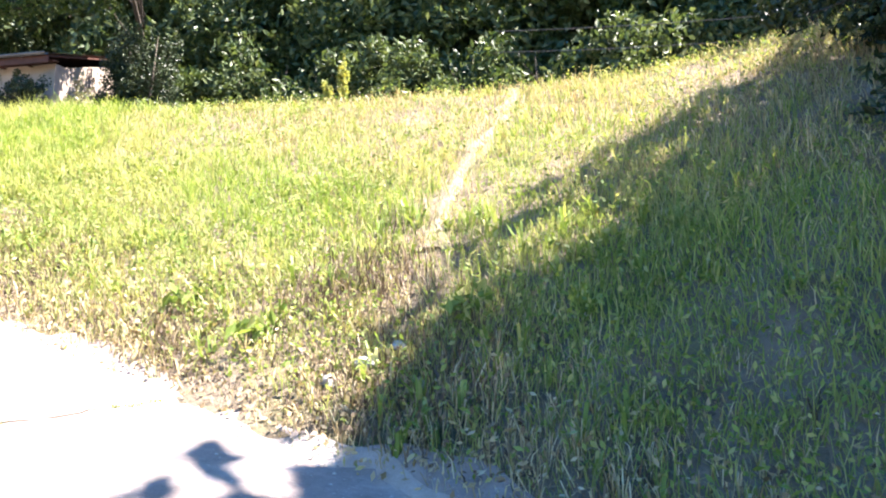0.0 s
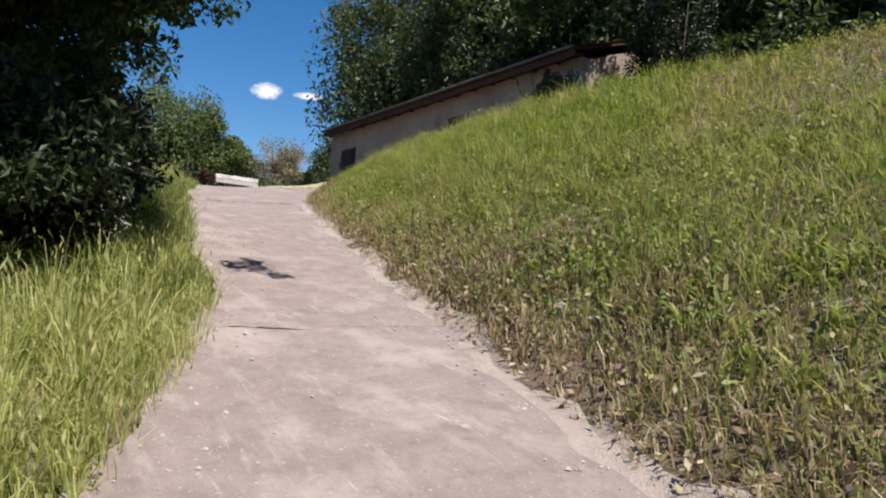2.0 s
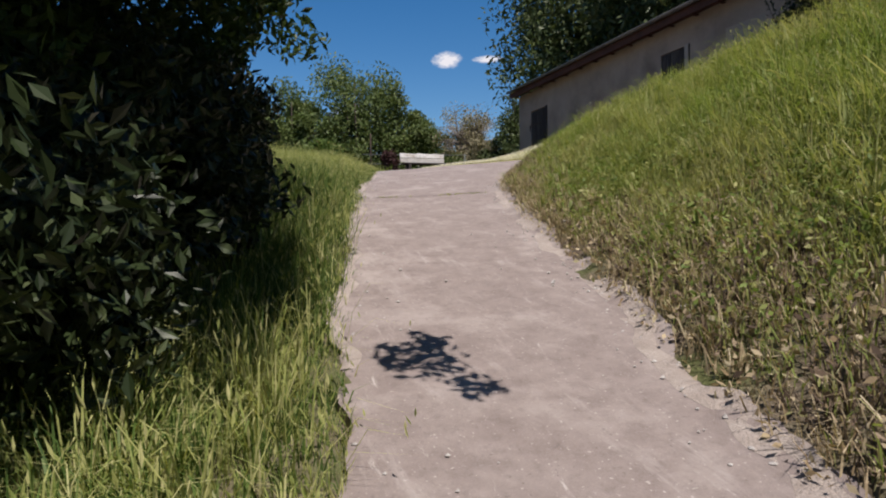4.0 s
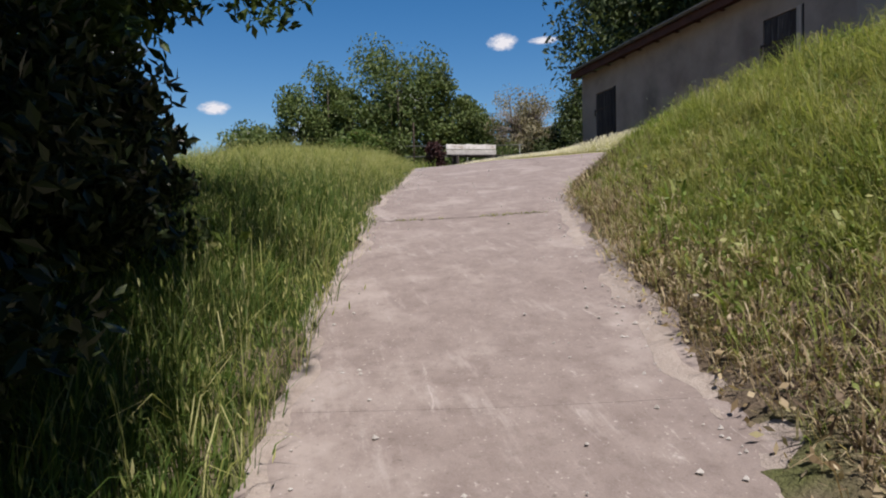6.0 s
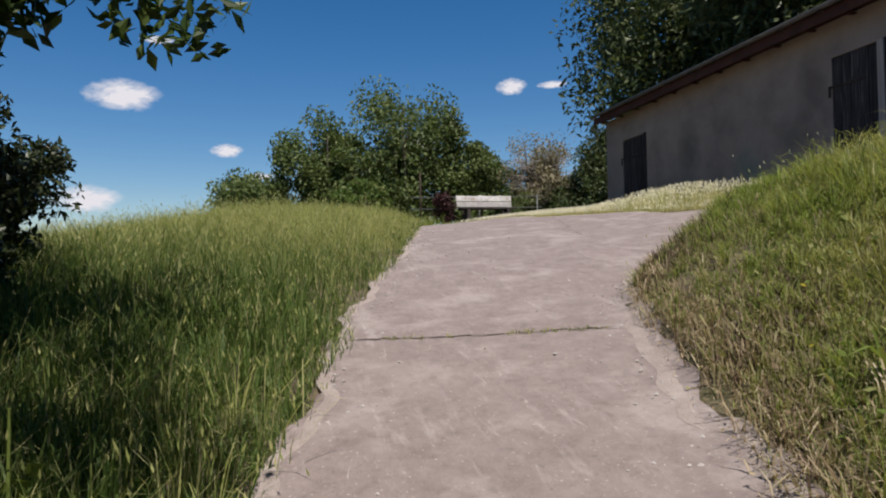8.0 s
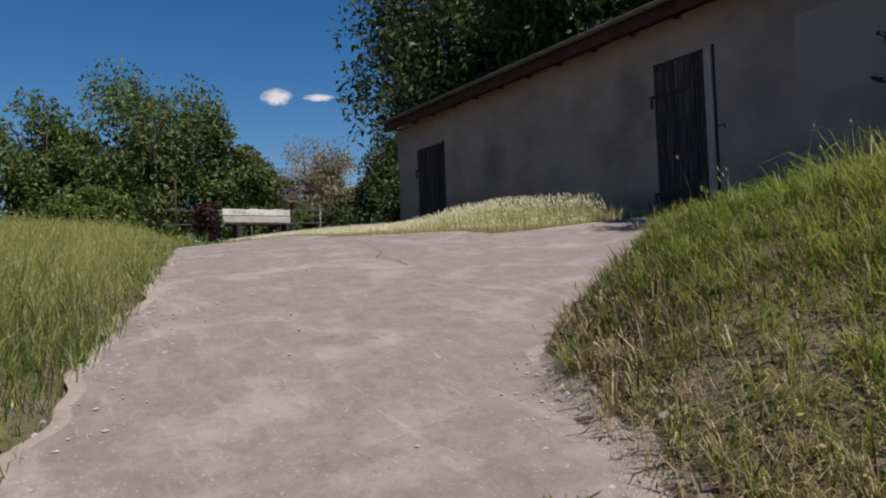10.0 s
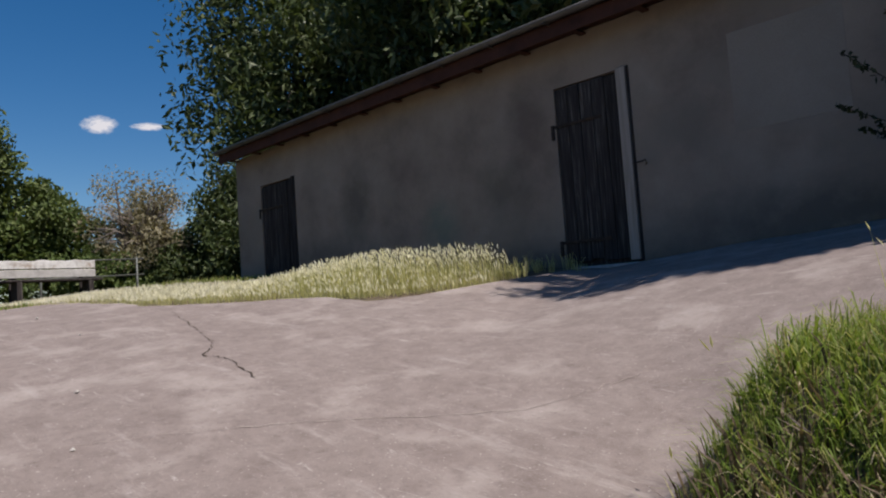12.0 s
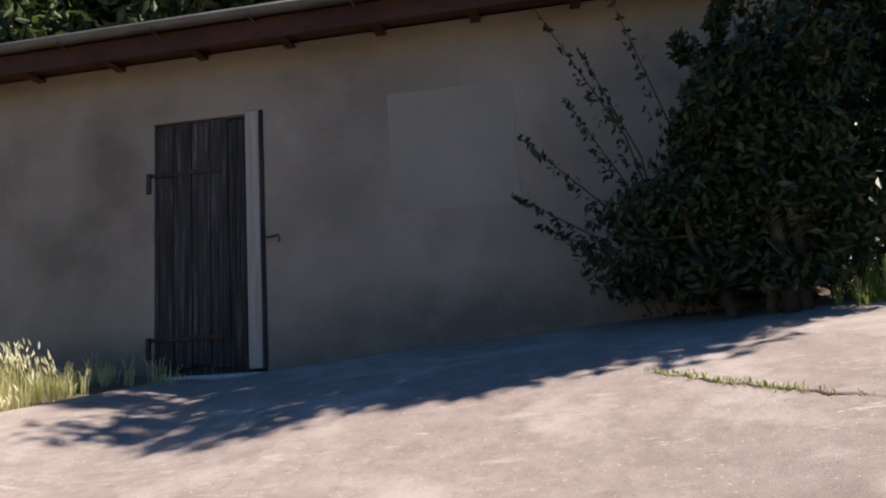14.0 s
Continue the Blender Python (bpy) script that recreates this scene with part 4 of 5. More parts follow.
def tree(name, label, x, y, crown_z, radii, n, size, mat, seed, trunk=0.22, hollow=0.5, clumps=80, rough=0.28, lean=(0, 0), limbs=9, keep=None, category="tree", stems=1, bark=None):
    """Tapered trunk with limbs, and a crown of leaves."""
    z0 = float(land(x, y))
    t = thing(name, label, category, at=(x, y, z0))
    rng = random.Random(seed)
    cx, cy = x + lean[0], y + lean[1]
    for k in range(stems):
        bm = bmesh.new()
        ox, oy = (rng.uniform(-0.4, 0.4) * radii[0], rng.uniform(-0.4, 0.4) * radii[1]) if stems > 1 else (0, 0)
        pts = [Vector((x + ox * 0.3, y + oy * 0.3, z0 - 0.2)), Vector((x + ox * 0.6 + lean[0] * 0.3, y + oy * 0.6 + lean[1] * 0.3, z0 + (crown_z - z0) * 0.5)), Vector((cx + ox, cy + oy, crown_z)), Vector((cx + ox * 1.3, cy + oy * 1.3, crown_z + radii[2] * 0.7))]
        tube(bm, pts, [trunk * 1.25, trunk, trunk * 0.65, trunk * 0.12], 8)
        part("trunk", bm, BARK, t, smooth=True)
    mass = bmesh.new()
    for k in range(limbs):
        a, e = rng.uniform(0, math.tau), rng.uniform(-0.35, 0.8)
        end = Vector((cx + radii[0] * 0.85 * math.cos(a) * math.cos(e), cy + radii[1] * 0.85 * math.sin(a) * math.cos(e), crown_z + radii[2] * 0.8 * math.sin(e)))
        start = Vector((x + lean[0] * 0.5, y + lean[1] * 0.5, z0 + (crown_z - z0) * rng.uniform(0.55, 1.0)))
        mid = start.lerp(end, 0.5) + Vector((0, 0, 0.12 * radii[2]))
        bm = mass if limbs > 20 else bmesh.new()
        tube(bm, [start, mid, end], [trunk * 0.42, trunk * 0.25, trunk * 0.06], 6)
        if limbs <= 20:
            part("limb", bm, bark or BARK, t, smooth=True)
    if limbs > 20:
        part("twig_mass", mass, bark or BARK, t, smooth=True)["kind"] = "stuff"
    else:
        mass.free()
    leaves("crown", (cx, cy, crown_z), radii, n, size, mat, seed, t, hollow, clumps, rough, z0 + 0.15, keep)
    return t


# the oak that overhangs the verge
oak = tree("oak_tree", "dark spreading oak overhanging the grassy verge", -10.8, -0.9, 8.2, (4.5, 3.3, 3.4), 80000, 0.07, OAK, 21, 0.3, 0.2, 210, 0.18, (1.9, 1.8), 14)
leaves("low_crown", (-12.6, 1.9, 5.2), (2.8, 2.6, 2.0), 26000, 0.06, OAK, 22, oak, 0.35, 130, 0.15, 3.0)
leaves("low_crown", (-14.6, 0.5, 5.8), (2.3, 2.0, 2.3), 9000, 0.068, OAK, 23, oak, 0.3, 100, 0.17, 3.0)
leaves("low_crown", (-7.7, 3.05, 5.3), (1.7, 0.75, 0.5), 10000, 0.055, OAK, 29, oak, 0.1, 50, 0.3, 3.4)
leaves("inner_crown", (-7.7, 1.5, 6.9), (3.4, 2.0, 1.3), 34000, 0.075, OAK, 28, oak, 0.1, 110, 0.24, 3.4)
leaves("low_crown", (-8.6, 2.2, 4.9), (2.3, 1.5, 1.1), 26000, 0.055, OAK, 25, oak, 0.25, 80, 0.2, 3.4)
leaves("low_crown", (-5.8, 0.2, 6.7), (2.6, 1.6, 1.7), 16000, 0.06, OAK, 26, oak, 0.25, 90, 0.2, 3.4)
leaves("low_crown", (-6.9, 4.05, 4.5), (0.5, 0.35, 0.25), 260, 0.055, OAK, 27, oak, 0.1, 12, 0.4, 3.0)
leaves("low_crown", (-9.6, 1.35, 4.3), (1.7, 1.2, 1.5), 12000, 0.06, OAK, 24, oak, 0.3, 70, 0.2, 2.4)
# thicket whose leaf colour carries the canopy's deep shade
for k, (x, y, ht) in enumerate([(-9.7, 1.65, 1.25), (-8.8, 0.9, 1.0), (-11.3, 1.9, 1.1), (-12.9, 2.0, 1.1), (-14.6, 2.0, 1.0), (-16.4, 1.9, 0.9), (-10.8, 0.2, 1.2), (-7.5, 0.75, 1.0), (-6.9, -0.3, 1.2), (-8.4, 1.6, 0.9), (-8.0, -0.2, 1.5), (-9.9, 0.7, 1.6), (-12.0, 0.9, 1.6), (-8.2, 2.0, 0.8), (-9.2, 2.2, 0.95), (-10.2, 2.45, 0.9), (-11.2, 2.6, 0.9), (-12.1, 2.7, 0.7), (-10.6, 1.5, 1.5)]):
    tree("thicket_bush", "bush under the oak, its shade put into the leaf colour", x, y, float(land(x, y)) + 0.7, (1.1, 0.8, ht), 13000, 0.042, SHADE_LEAF, 30 + k, 0.05, 0.1, 70, 0.32, limbs=5, category="bush", stems=2)["group"] = "bushes under the oak"
# trees behind the shed and along the upper way
WOODS = [(-36.0, 20.8, 12.0, 5.4, 8.4), (-31.0, 22.5, 12.0, 4.6, 7.5), (-26.5, 20.5, 12.5, 4.6, 6.5), (-21.5, 21.0, 12.5, 4.8, 6.5), (-16.3, 21.3, 11.4, 4.4, 6.2), (-11.5, 20.6, 11.0, 4.2, 6.2), (-6.8, 20.2, 11.0, 4.2, 6.2), (-2.3, 20.4, 11.2, 4.2, 6.2), (2.4, 20.2, 11.2, 4.2, 6.2), (7.2, 19.0, 11.5, 4.4, 6.2)]
for k, (x, y, z, rad, ht) in enumerate(WOODS):
    tree("woodland_tree", "tall dense broadleaf tree of the dark wood", x, y, z, (rad, rad * 0.9, ht), 34000, 0.15, WOOD_LEAF, 40 + k, 0.28, 0.25, 190, 0.24)["group"] = "trees of the wood"
# low growth that closes the wood towards the upper way
for k in range(11):
    x = -14.2 + k * 2.1
    tree("undergrowth_bush", "dark shady bush at the edge of the wood", x, 16.6, float(land(x, 16.6)) + 1.1, (1.8, 1.2, 2.4), 7000, 0.11, WOOD_LEAF, 70 + k, 0.06, 0.3, 40, 0.35, limbs=5, category="bush", stems=2)["group"] = "bushes at the wood's edge"
def corner_side(p):
    """The elder stands clear of the plaster above, and spreads low down."""
    return p[:, 0] > -15.1 - 0.75 * np.clip(6.4 - p[:, 2], 0, 1.2) + 0.12 * np.sin(p[:, 2] * 9)


# growth at the shed's end: its leaf colour includes the shade there
tree("corner_bush", "dark leafy elder bush before the shed's end", -14.45, 12.95, 5.95, (0.75, 0.5, 1.2), 18000, 0.042, SHADE_LEAF, 90, 0.05, 0.1, 150, 0.22, limbs=10, category="bush", stems=4, keep=corner_side)
tree("corner_bush", "low dark bush at the foot of the shed's wall", -14.7, 13.0, 5.2, (1.2, 0.5, 0.9), 14000, 0.045, SHADE_LEAF, 91, 0.04, 0.1, 60, 0.3, limbs=6, category="bush", stems=2, keep=corner_side)
tree("corner_bush", "dark bush beyond the shed's end wall", -12.2, 13.9, 5.6, (0.9, 0.7, 0.9), 12000, 0.05, SHADE_LEAF, 92, 0.05, 0.1, 90, 0.3, limbs=6, category="bush", stems=2)
tree("corner_bush", "dark elder against the shed's end wall", -13.35, 15.3, 6.5, (0.6, 1.0, 1.9), 12000, 0.05, SHADE_LEAF, 94, 0.05, 0.1, 70, 0.3, limbs=6, category="bush", stems=2)
tree("corner_bush", "tall dark elder beyond the shed's end", -12.6, 14.9, 7.3, (1.2, 0.6, 1.7), 15000, 0.05, SHADE_LEAF, 89, 0.05, 0.1, 80, 0.3, limbs=6, category="bush", stems=2)
tree("corner_bush", "low dark growth along the upper way", -10.6, 14.6, 5.6, (1.5, 0.8, 1.1), 10000, 0.05, SHADE_LEAF, 93, 0.05, 0.1, 60, 0.3, limbs=6, category="bush", stems=2)


def twig_spray(base, tip, seed):
    """A thin arching shoot with small leaves in pairs, before the plaster."""
    t = thing("elder_shoot", "thin leafy elder shoot before the plaster wall", "plant", "elder shoots", at=base)
    a, b = Vector(base), Vector(tip)
    mid = a.lerp(b, 0.5) + Vector((0.12, 0, 0.12))
    bm = bmesh.new()
    tube(bm, [a, mid, b], [0.010, 0.007, 0.003], 5)
    part("stem", bm, BARK, t)
    r = np.random.RandomState(seed)
    n = 90
    f = r.uniform(0.15, 1.0, n)[:, None]
    p = (1 - f) ** 2 * np.array(a) + 2 * f * (1 - f) * np.array(mid) + f ** 2 * np.array(b) + r.normal(0, 0.05 * (1.2 - f), (n, 3))
    u, w = r.normal(size=(n, 3)), r.normal(size=(n, 3))
    u /= np.linalg.norm(u, axis=1)[:, None]
    w = np.cross(u, w)
    w /= np.linalg.norm(w, axis=1)[:, None]
    sz = r.uniform(0.02, 0.045, (n, 1))
    v = np.stack([p - u * sz, p + w * sz * 0.5, p + u * sz, p - w * sz * 0.5], 1).reshape(-1, 3)
    raw_mesh("leaves", v, [np.arange(n)[:, None] * 4 + np.array([[0, 1, 2, 3]])], SHADE_LEAF, t)


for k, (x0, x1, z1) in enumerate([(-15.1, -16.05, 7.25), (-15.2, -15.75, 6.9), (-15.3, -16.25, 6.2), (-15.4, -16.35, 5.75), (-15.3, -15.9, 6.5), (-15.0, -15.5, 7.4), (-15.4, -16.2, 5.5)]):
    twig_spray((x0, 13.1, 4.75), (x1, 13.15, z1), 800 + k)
tree("shade_tree", "large leafy tree shading the bank", 10.4, 4.1, 10.3, (5.0, 5.0, 4.6), 40000, 0.27, WOOD_LEAF, 95, 0.3, 0.1, 170, 0.26, lean=(-1.0, 0.1))
tree("shade_tree", "leafy tree standing above the upper way", 12.6, 9.8, 11.6, (4.9, 4.8, 4.4), 30000, 0.27, WOOD_LEAF, 97, 0.28, 0.15, 150, 0.26)
# bushes with shade in their leaf colour, also added to block sky light
for k, (x, y, ht) in enumerate([(2.5, 6.6, 1.4), (2.7, 4.9, 1.1), (3.0, 8.3, 1.5), (4.2, 7.0, 2.0)]):
    tree("hedge_bush", "dense dark bush in the shade of the bank's trees", x, y, float(land(x, y)) + 0.6, (1.1, 1.0, ht), 11000, 0.05, SHADE_LEAF, 150 + k, 0.05, 0.1, 70, 0.32, limbs=5, category="bush", stems=2)["group"] = "shaded bushes on the bank"
# out-of-view tree, added to darken the start of the way
tree("shade_tree", "unseen leafy tree added to block sky light at the bend", 6.5, -3.5, 8.5, (4.0, 4.0, 4.0), 18000, 0.27, WOOD_LEAF, 98, 0.26, 0.2, 120, 0.26)
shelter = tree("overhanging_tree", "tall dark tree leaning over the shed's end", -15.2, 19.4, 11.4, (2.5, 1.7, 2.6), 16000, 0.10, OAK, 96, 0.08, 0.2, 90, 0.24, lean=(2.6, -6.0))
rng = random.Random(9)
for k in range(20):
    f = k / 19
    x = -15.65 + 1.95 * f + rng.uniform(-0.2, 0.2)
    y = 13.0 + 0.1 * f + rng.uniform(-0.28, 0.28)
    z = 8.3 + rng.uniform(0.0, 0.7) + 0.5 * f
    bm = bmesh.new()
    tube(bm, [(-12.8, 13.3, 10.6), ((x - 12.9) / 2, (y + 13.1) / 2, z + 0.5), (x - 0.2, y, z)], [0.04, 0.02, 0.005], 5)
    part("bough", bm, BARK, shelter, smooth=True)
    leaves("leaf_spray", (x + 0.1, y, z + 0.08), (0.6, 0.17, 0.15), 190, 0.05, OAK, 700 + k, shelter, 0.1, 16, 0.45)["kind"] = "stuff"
# the pale leaf colour stands in for glints on sunlit leaves
tree("pale_shrub", "shrub beside the shed's end, leaves coloured pale for sun glints", -12.95, 13.1, 6.15, (0.4, 0.35, 0.85), 1500, 0.045, DRY_LEAF, 99, 0.02, 0.1, 30, 0.4, limbs=6, category="bush", stems=2)
tree("barberry_bush", "dark red-leaved shrub beside the bench", -29.2, 9.05, BZ + 0.5, (0.3, 0.36, 0.5), 2600, 0.045, RED_LEAF, 131, 0.02, 0.1, 30, 0.4, limbs=5, category="bush", stems=3)
# bushes beyond the rail
BUSHES = [(-33.5, 8.7, 6.9, 2.3, 2.7, BUSH_LEAF, "round leafy green bush behind the pipe railing"), (-33.0, 5.9, 6.2, 1.8, 2.2, BUSH_LEAF, "leafy green bush beyond the hay"), (-33.5, 3.3, 5.0, 1.7, 1.8, BUSH_LEAF, "low leafy bush at the slope's edge"), (-34.0, 0.8, 3.6, 1.6, 1.3, BUSH_LEAF, "small bush at the slope's edge"), (-31.0, 6.9, 5.0, 1.0, 1.0, LUSH, "yellow-green low bush in the hay"), (-34.5, 11.4, 6.1, 2.0, 2.1, BUSH_LEAF, "leafy bush behind the bench"), (-32.6, 13.4, 6.4, 1.5, 1.9, DRY_LEAF, "half-withered greyish bush near the shed"), (-30.6, 15.3, 6.3, 1.7, 2.4, WOOD_LEAF, "dark bush beside the shed's far end"), (-31.9, 14.4, 5.4, 1.2, 1.1, WOOD_LEAF, "low dark bush beside the withered one"), (-32.4, 12.6, 5.0, 1.1, 0.8, BUSH_LEAF, "low green growth below the withered bush")]
for k, (x, y, z, rad, ht, mat, label) in enumerate(BUSHES):
    tree("leafy_bush", label, x, y, z, (rad, rad, ht), 13000 if mat is DRY_LEAF else 24000, 0.05 if mat is DRY_LEAF else 0.08, mat, 110 + k, 0.07, 0.2, 80, 0.33, limbs=130 if mat is DRY_LEAF else 8, category="bush", stems=3, bark=TWIG if mat is DRY_LEAF else BARK)["group"] = "bushes beyond the rail"

# ---- small growth and stones on the bank ----


def dead_clump(x, y, spread_xy, high, n, seed):
    r = np.random.RandomState(seed)
    px, py = x + r.normal(0, spread_xy, n), y + r.normal(0, spread_xy, n)
    k = py > right_edge(px) + 0.12
    px, py, n = px[k], py[k], int(k.sum())
    return blades("dead_weeds", px, py, high * r.uniform(0.4, 1.0, n), 0.006, 0.6, BROWN, r, "clump of dead brown weed stalks on the bank", 0.4)[0]


for k, (x, y, w, h, n) in enumerate([(-2.0, 4.15, 0.22, 0.26, 600), (-1.7, 4.5, 0.2, 0.26, 350), (-1.2, 3.5, 0.35, 0.2, 900), (-4.9, 4.75, 0.25, 0.2, 600), (-6.1, 5.05, 0.3, 0.22, 700), (-8.0, 5.45, 0.25, 0.2, 500), (-14.7, 7.35, 0.3, 0.22, 700), (-15.3, 7.75, 0.25, 0.22, 700), (-12.9, 6.75, 0.3, 0.2, 500), (-9.7, 5.62, 0.3, 0.18, 700), (-3.0, 3.75, 0.3, 0.2, 700), (-6.9, 4.9, 0.3, 0.2, 600)]):
    dead_clump(x, y, w, h, n, 200 + k)


def dock(x, y, high, seed):
    """A broad-leaved dock plant."""
    z = float(land(x, y))
    t = thing("dock_plant", "broad-leaved dock plant in the tall grass", "plant", "docks in the grass", at=(x, y, z))
    bm = bmesh.new()
    tube(bm, [(x, y, z - 0.04), (x + 0.03, y + 0.02, z + high)], [0.01, 0.005], 5)
    part("stem", bm, WEED, t)
    leaves("leaves", (x, y, z + high * 0.5), (0.2, 0.2, high * 0.5), 40, 0.06, WEED, seed, t, 0.2, 12, 0.4, z)


for k, (x, y, h) in enumerate([(-10.4, 2.7, 0.35), (-3.2, 4.15, 0.22), (-2.3, 3.8, 0.22), (-12.4, 3.6, 0.5), (-0.9, 3.9, 0.3)]):
    dock(x, y, h, 500 + 3 * k)


def rock(x, y, size, seed, sink=0.3):
    """A lumpy stone half sunk in the soil."""
    r = random.Random(seed)
    bm = bmesh.new()
    bmesh.ops.create_icosphere(bm, subdivisions=2, radius=size)
    off = Vector((r.uniform(0, 50), r.uniform(0, 50), r.uniform(0, 50)))
    for v in bm.verts:
        v.co *= 0.75 + 0.5 * noise.noise(v.co * (1.3 / size) + off)
        v.co.z *= 0.65
    ob = link("stone", bm, STONE)
    ob.location = (x, y, float(land(x, y)) + size * (0.3 - sink))
    ob.rotation_euler.z = r.uniform(0, 6)
    return tagged(ob, "pale rough stone lying at the bank's foot", "stone", "stones at the bank's foot")


for k, (x, y, sz) in enumerate([(-1.45, 3.62, 0.09), (-1.3, 3.75, 0.07), (-1.62, 3.5, 0.07), (-1.05, 3.45, 0.05), (-5.5, 4.7, 0.07), (-5.15, 4.62, 0.06), (-15.2, 7.45, 0.05), (-14.3, 7.0, 0.05), (-10.9, 5.95, 0.05), (-8.3, 5.2, 0.05)]):
    rock(x, y, sz, 300 + k)
r = np.random.RandomState(77)
n = 900
px = r.uniform(-26, 2, n)
edge = r.uniform(0, 1, n) < 0.65
py = np.where(edge & (px > -15.6), right_edge(px) - np.abs(r.normal(0, 0.16, n)), left_edge(px) + np.abs(r.normal(0, 0.2, n)) + (r.uniform(0, 1, n) < 0.15) * r.uniform(0, 1.4, n))
size = r.uniform(0.005, 0.016, n)[:, None]
oct_v = np.array([(1, 0, 0), (0, 1, 0), (-1, 0, 0), (0, -1, 0), (0, 0, 0.7), (0, 0, -0.7)])
v = (np.stack([px, py, land(px, py) + 0.006], -1)[:, None, :] + (oct_v[None] * size[:, None, :]) * r.uniform(0.6, 1.4, (n, 6, 1))).reshape(-1, 3)
tri = np.array([(0, 1, 4), (1, 2, 4), (2, 3, 4), (3, 0, 4), (1, 0, 5), (2, 1, 5), (3, 2, 5), (0, 3, 5)])
tagged(raw_mesh("gravel", v, [(np.arange(n)[:, None, None] * 6 + tri[None]).reshape(-1, 3)], STONE), "loose gravel crumbs scattered on the concrete", "gravel", kind="stuff")


# weeds under the elders, coloured as dark as their shade
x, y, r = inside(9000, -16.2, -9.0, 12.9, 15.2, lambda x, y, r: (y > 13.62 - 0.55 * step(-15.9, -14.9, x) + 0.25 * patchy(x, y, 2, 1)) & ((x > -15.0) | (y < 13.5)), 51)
herbs("shade_weeds", x, y, 0.0, 0.42, 0.045, SHADE_LEAF, r, "weeds below the elder bushes, darkened in colour for shade")
x, y, r = inside(420, -14.2, -10.5, 12.3, 13.1, lambda x, y, r: y > 12.55 + 0.2 * patchy(x, y, 2, 1), 55)
tufts("upper_way_weeds", x, y, 14, r.uniform(0.12, 0.42, len(x)), 0.8, 0.005, WEED, r, "sunlit weeds along the upper way's edge")
x, y, r = inside(90, -20.1, -19.2, 12.4, 13.3, lambda x, y, r: (x < -19.75) | (y > 13.1), 56)
tufts("wall_foot_weeds", x, y, 10, r.uniform(0.08, 0.3, len(x)), 0.7, 0.003, BARLEY, r, "thin pale weeds at the foot of the shed's wall")
x, y, r = inside(16, -15.25, -13.6, 8.0, 9.1, lambda x, y, r: y > right_edge(x) + 0.5, 52)
g, tips = blades("tall_stalks", x, y, r.uniform(0.25, 0.45, len(x)), 0.0026, 0.3, HAY, r, "thin tall grass stalks on the bank's end", 0.2)
heads("stalk_heads", tips, 0.03, SEED, r, "loose pale heads of the tall grass stalks")
x, y, r = inside(450, -13.2, 2.0, 3.0, 10.0, lambda x, y, r: on_bank(x, y, r) & (patchy(x, y, 0.9, 13) > 0.55), 53)
herbs("yellow_blooms", x, y, 0.18, 0.34, 0.014, YELLOW, r, "scattered small yellow flowers on the bank")
x, y, r = inside(1500, -9.0, 2.0, 8.6, 10.4, lambda x, y, r: patchy(x, y, 1.2, 3) > 0.5, 54)
herbs("white_blooms", x, y, 0.15, 0.45, 0.016, WHITE, r, "small white flowers along the bank's crest")


def mullein(x, y, high, seed):
    """A tall flower spike over a rosette of leaves."""
    z = float(land(x, y))
    t = thing("mullein", "tall yellow-flowered mullein spike on the bank's crest", "plant", "mulleins on the crest", at=(x, y, z))
    bm = bmesh.new()
    tube(bm, [(x, y, z - 0.05), (x + 0.02, y, z + high * 0.5), (x + 0.03, y, z + high)], [0.014, 0.011, 0.006], 6)
    part("stalk", bm, WEED, t)
    leaves("flower_spike", (x + 0.02, y, z + high * 0.72), (0.085, 0.085, high * 0.36), 900, 0.03, MULLEIN, seed, t, 0.2, 30, 0.4)
    leaves("rosette", (x, y, z + 0.16), (0.24, 0.24, 0.2), 160, 0.10, WEED, seed + 1, t, 0.4, 20, 0.3, z)


mullein(-4.43, 9.75, 1.15, 401)
mullein(-4.74, 9.78, 0.85, 403)
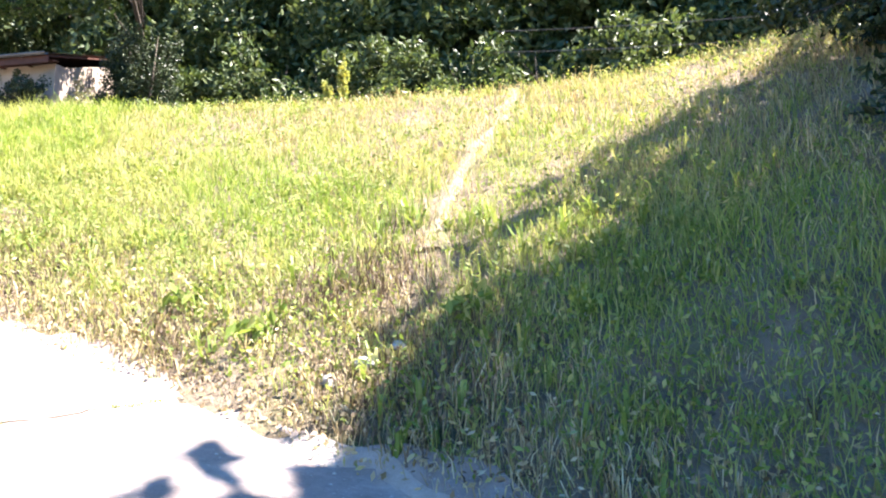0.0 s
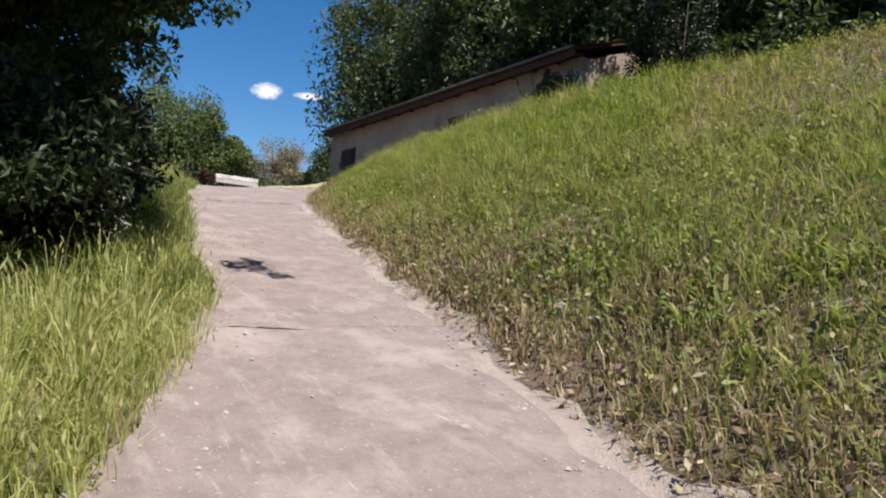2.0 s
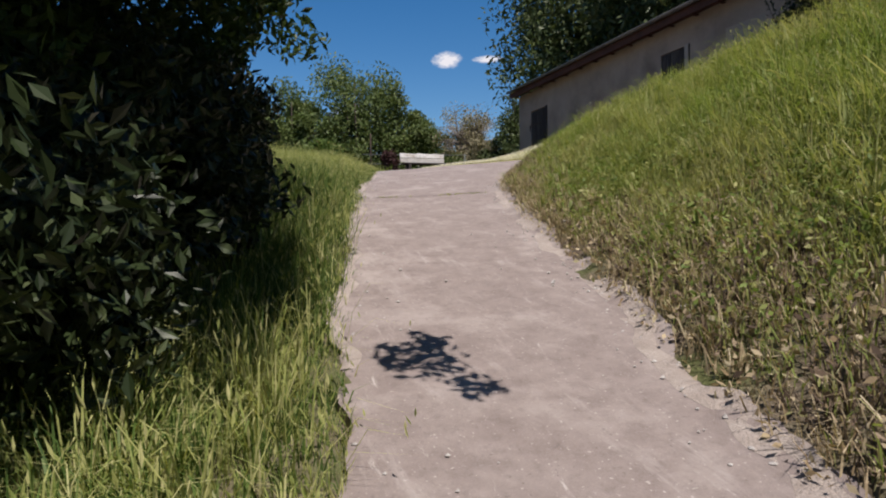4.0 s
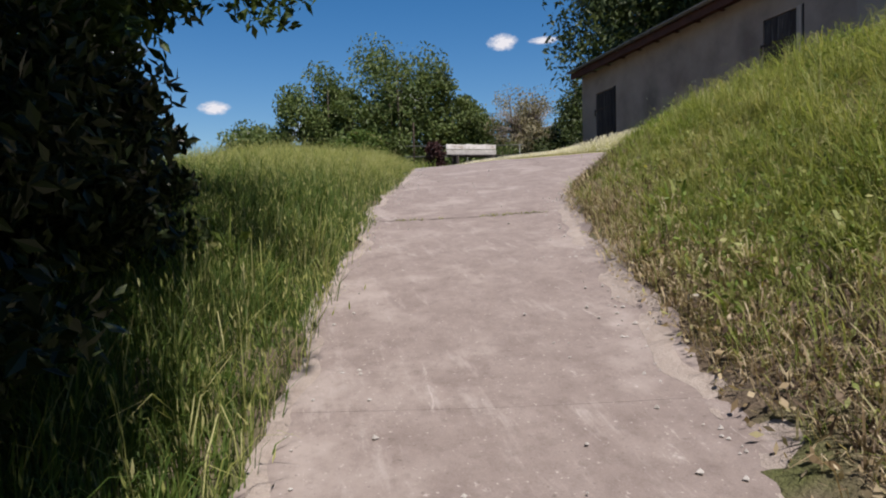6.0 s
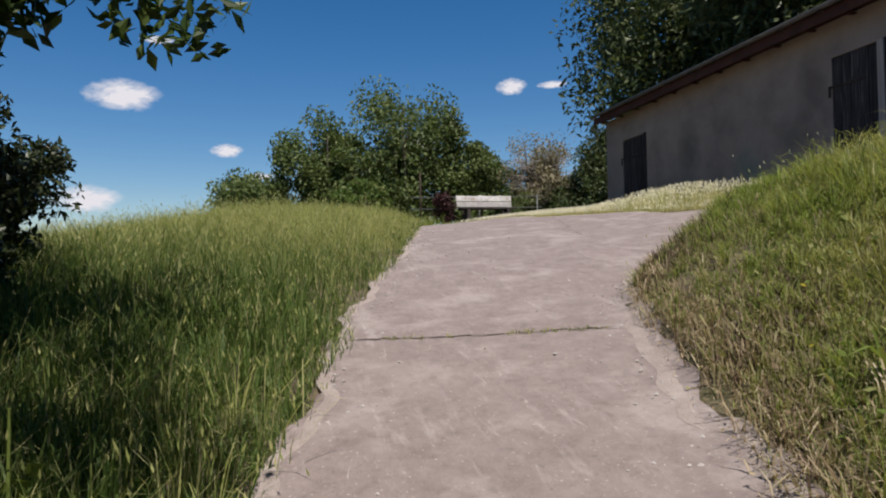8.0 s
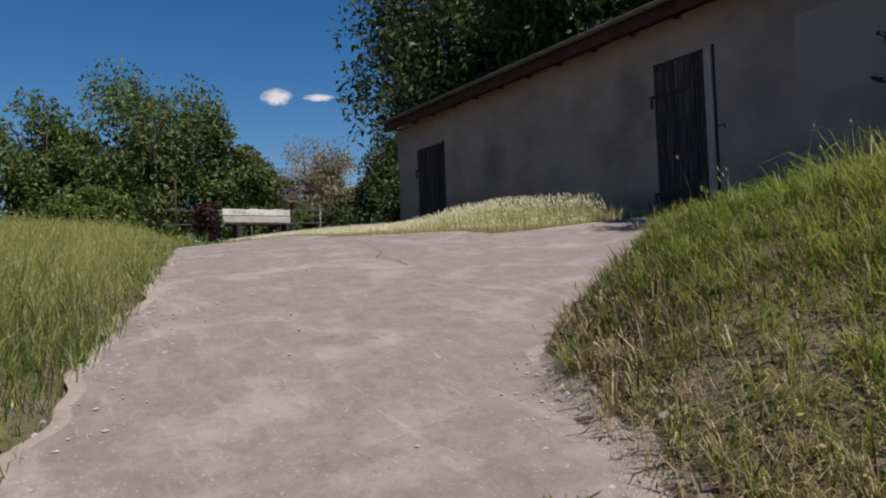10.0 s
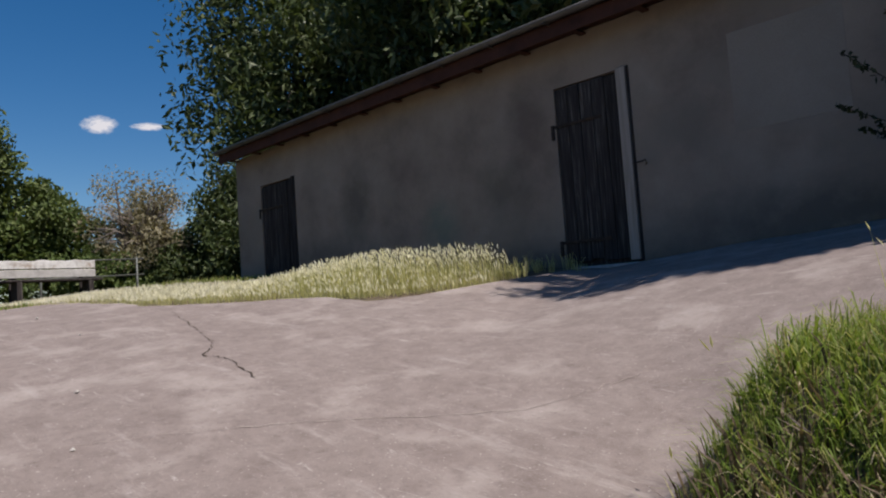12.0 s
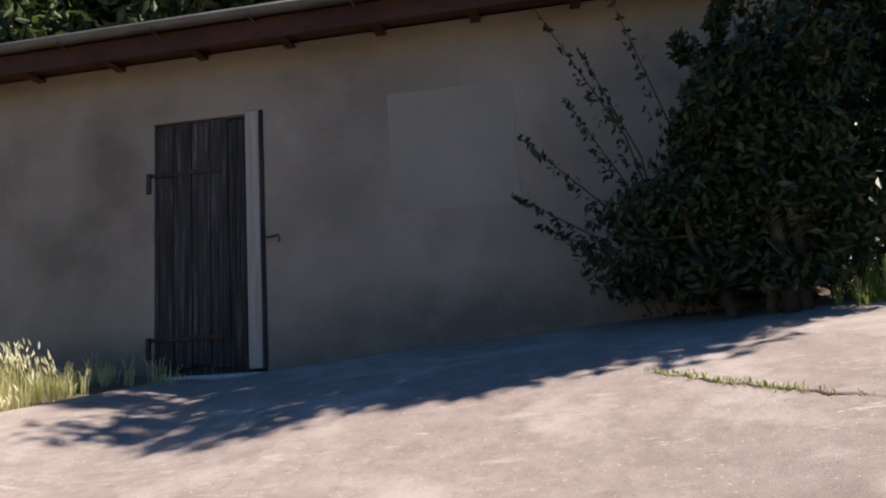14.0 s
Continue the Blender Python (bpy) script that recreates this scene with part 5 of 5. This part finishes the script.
# two overhead cables in front of the wood
cables = thing("overhead_cables", "two thin overhead cables crossing before the trees", "cable", at=(4, 12.8, 7))
for zz, yy in ((7.05, 12.8), (6.65, 12.9)):
    bm = bmesh.new()
    tube(bm, [(-2.5 + 1.4 * k, yy, zz - 0.012 * k * (8 - k) + 0.02 * k) for k in range(9)], [0.006] * 9, 5)
    part("cable", bm, ZINC, cables)
pole = thing("cable_pole", "weathered wooden pole carrying the cables", "pole", at=(8.8, 12.85, 5))
bm = bmesh.new()
tube(bm, [(8.8, 12.85, 4.0), (8.8, 12.85, 7.6)], [0.11, 0.09], 10)
part("shaft", bm, DARK_WOOD, pole)

# ---- clouds ----
cm, cn, cl, cb = material("cloud_vapour")
tc = cn.new("ShaderNodeTexCoord")
gr = cn.new("ShaderNodeTexGradient")
gr.gradient_type = "SPHERICAL"
cl.new(tc.outputs["Object"], gr.inputs[0])
nz = noise_of(cn, cl, 2.3, 10, 0.66, tc.outputs["Object"], 0.4)
mul = cn.new("ShaderNodeMath")
mul.operation = "MULTIPLY"
cl.new(gr.outputs["Fac"], mul.inputs[0])
cl.new(nz, mul.inputs[1])
soft_edge = ramp(cn, cl, mul.outputs[0], [(0.15, (0, 0, 0)), (0.36, (1, 1, 1))])
em = cn.new("ShaderNodeEmission")
em.inputs[0].default_value = (0.95, 0.97, 1.0, 1)
em.inputs[1].default_value = 0.62
tr = cn.new("ShaderNodeBsdfTransparent")
ms = cn.new("ShaderNodeMixShader")
cl.new(soft_edge, ms.inputs[0])
cl.new(tr.outputs[0], ms.inputs[1])
cl.new(em.outputs[0], ms.inputs[2])
cl.new(ms.outputs[0], cn["Material Output"].inputs[0])
CLOUDS = [(160.6, 14.6, 34, 20), (157.2, 14.6, 34, 9), (-168.5, 13.3, 72, 34), (-176.0, 9.5, 34, 16), (168.6, 10.2, 50, 26), (175.5, 7.8, 80, 34), (-178.5, 7.5, 36, 9), (-166.0, 5.5, 66, 30), (-171.0, 17.5, 34, 9)]
for k, (az, el, wide, high) in enumerate(CLOUDS):
    a, e = radians(az), radians(el)
    bm = bmesh.new()
    bmesh.ops.create_grid(bm, x_segments=2, y_segments=2, size=1)
    c = link("cloud", bm, cm)
    at = Vector((math.cos(a) * math.cos(e), math.sin(a) * math.cos(e), math.sin(e))) * 1060
    c.matrix_world = look(at, (-10, 4, 3)) @ Matrix.Diagonal((wide, high, 1, 1)) @ Matrix.Rotation(0.0, 4, "Z")
    tagged(c, "small white fair-weather cloud in the blue sky", "cloud", "fair-weather clouds", "structure")
#END
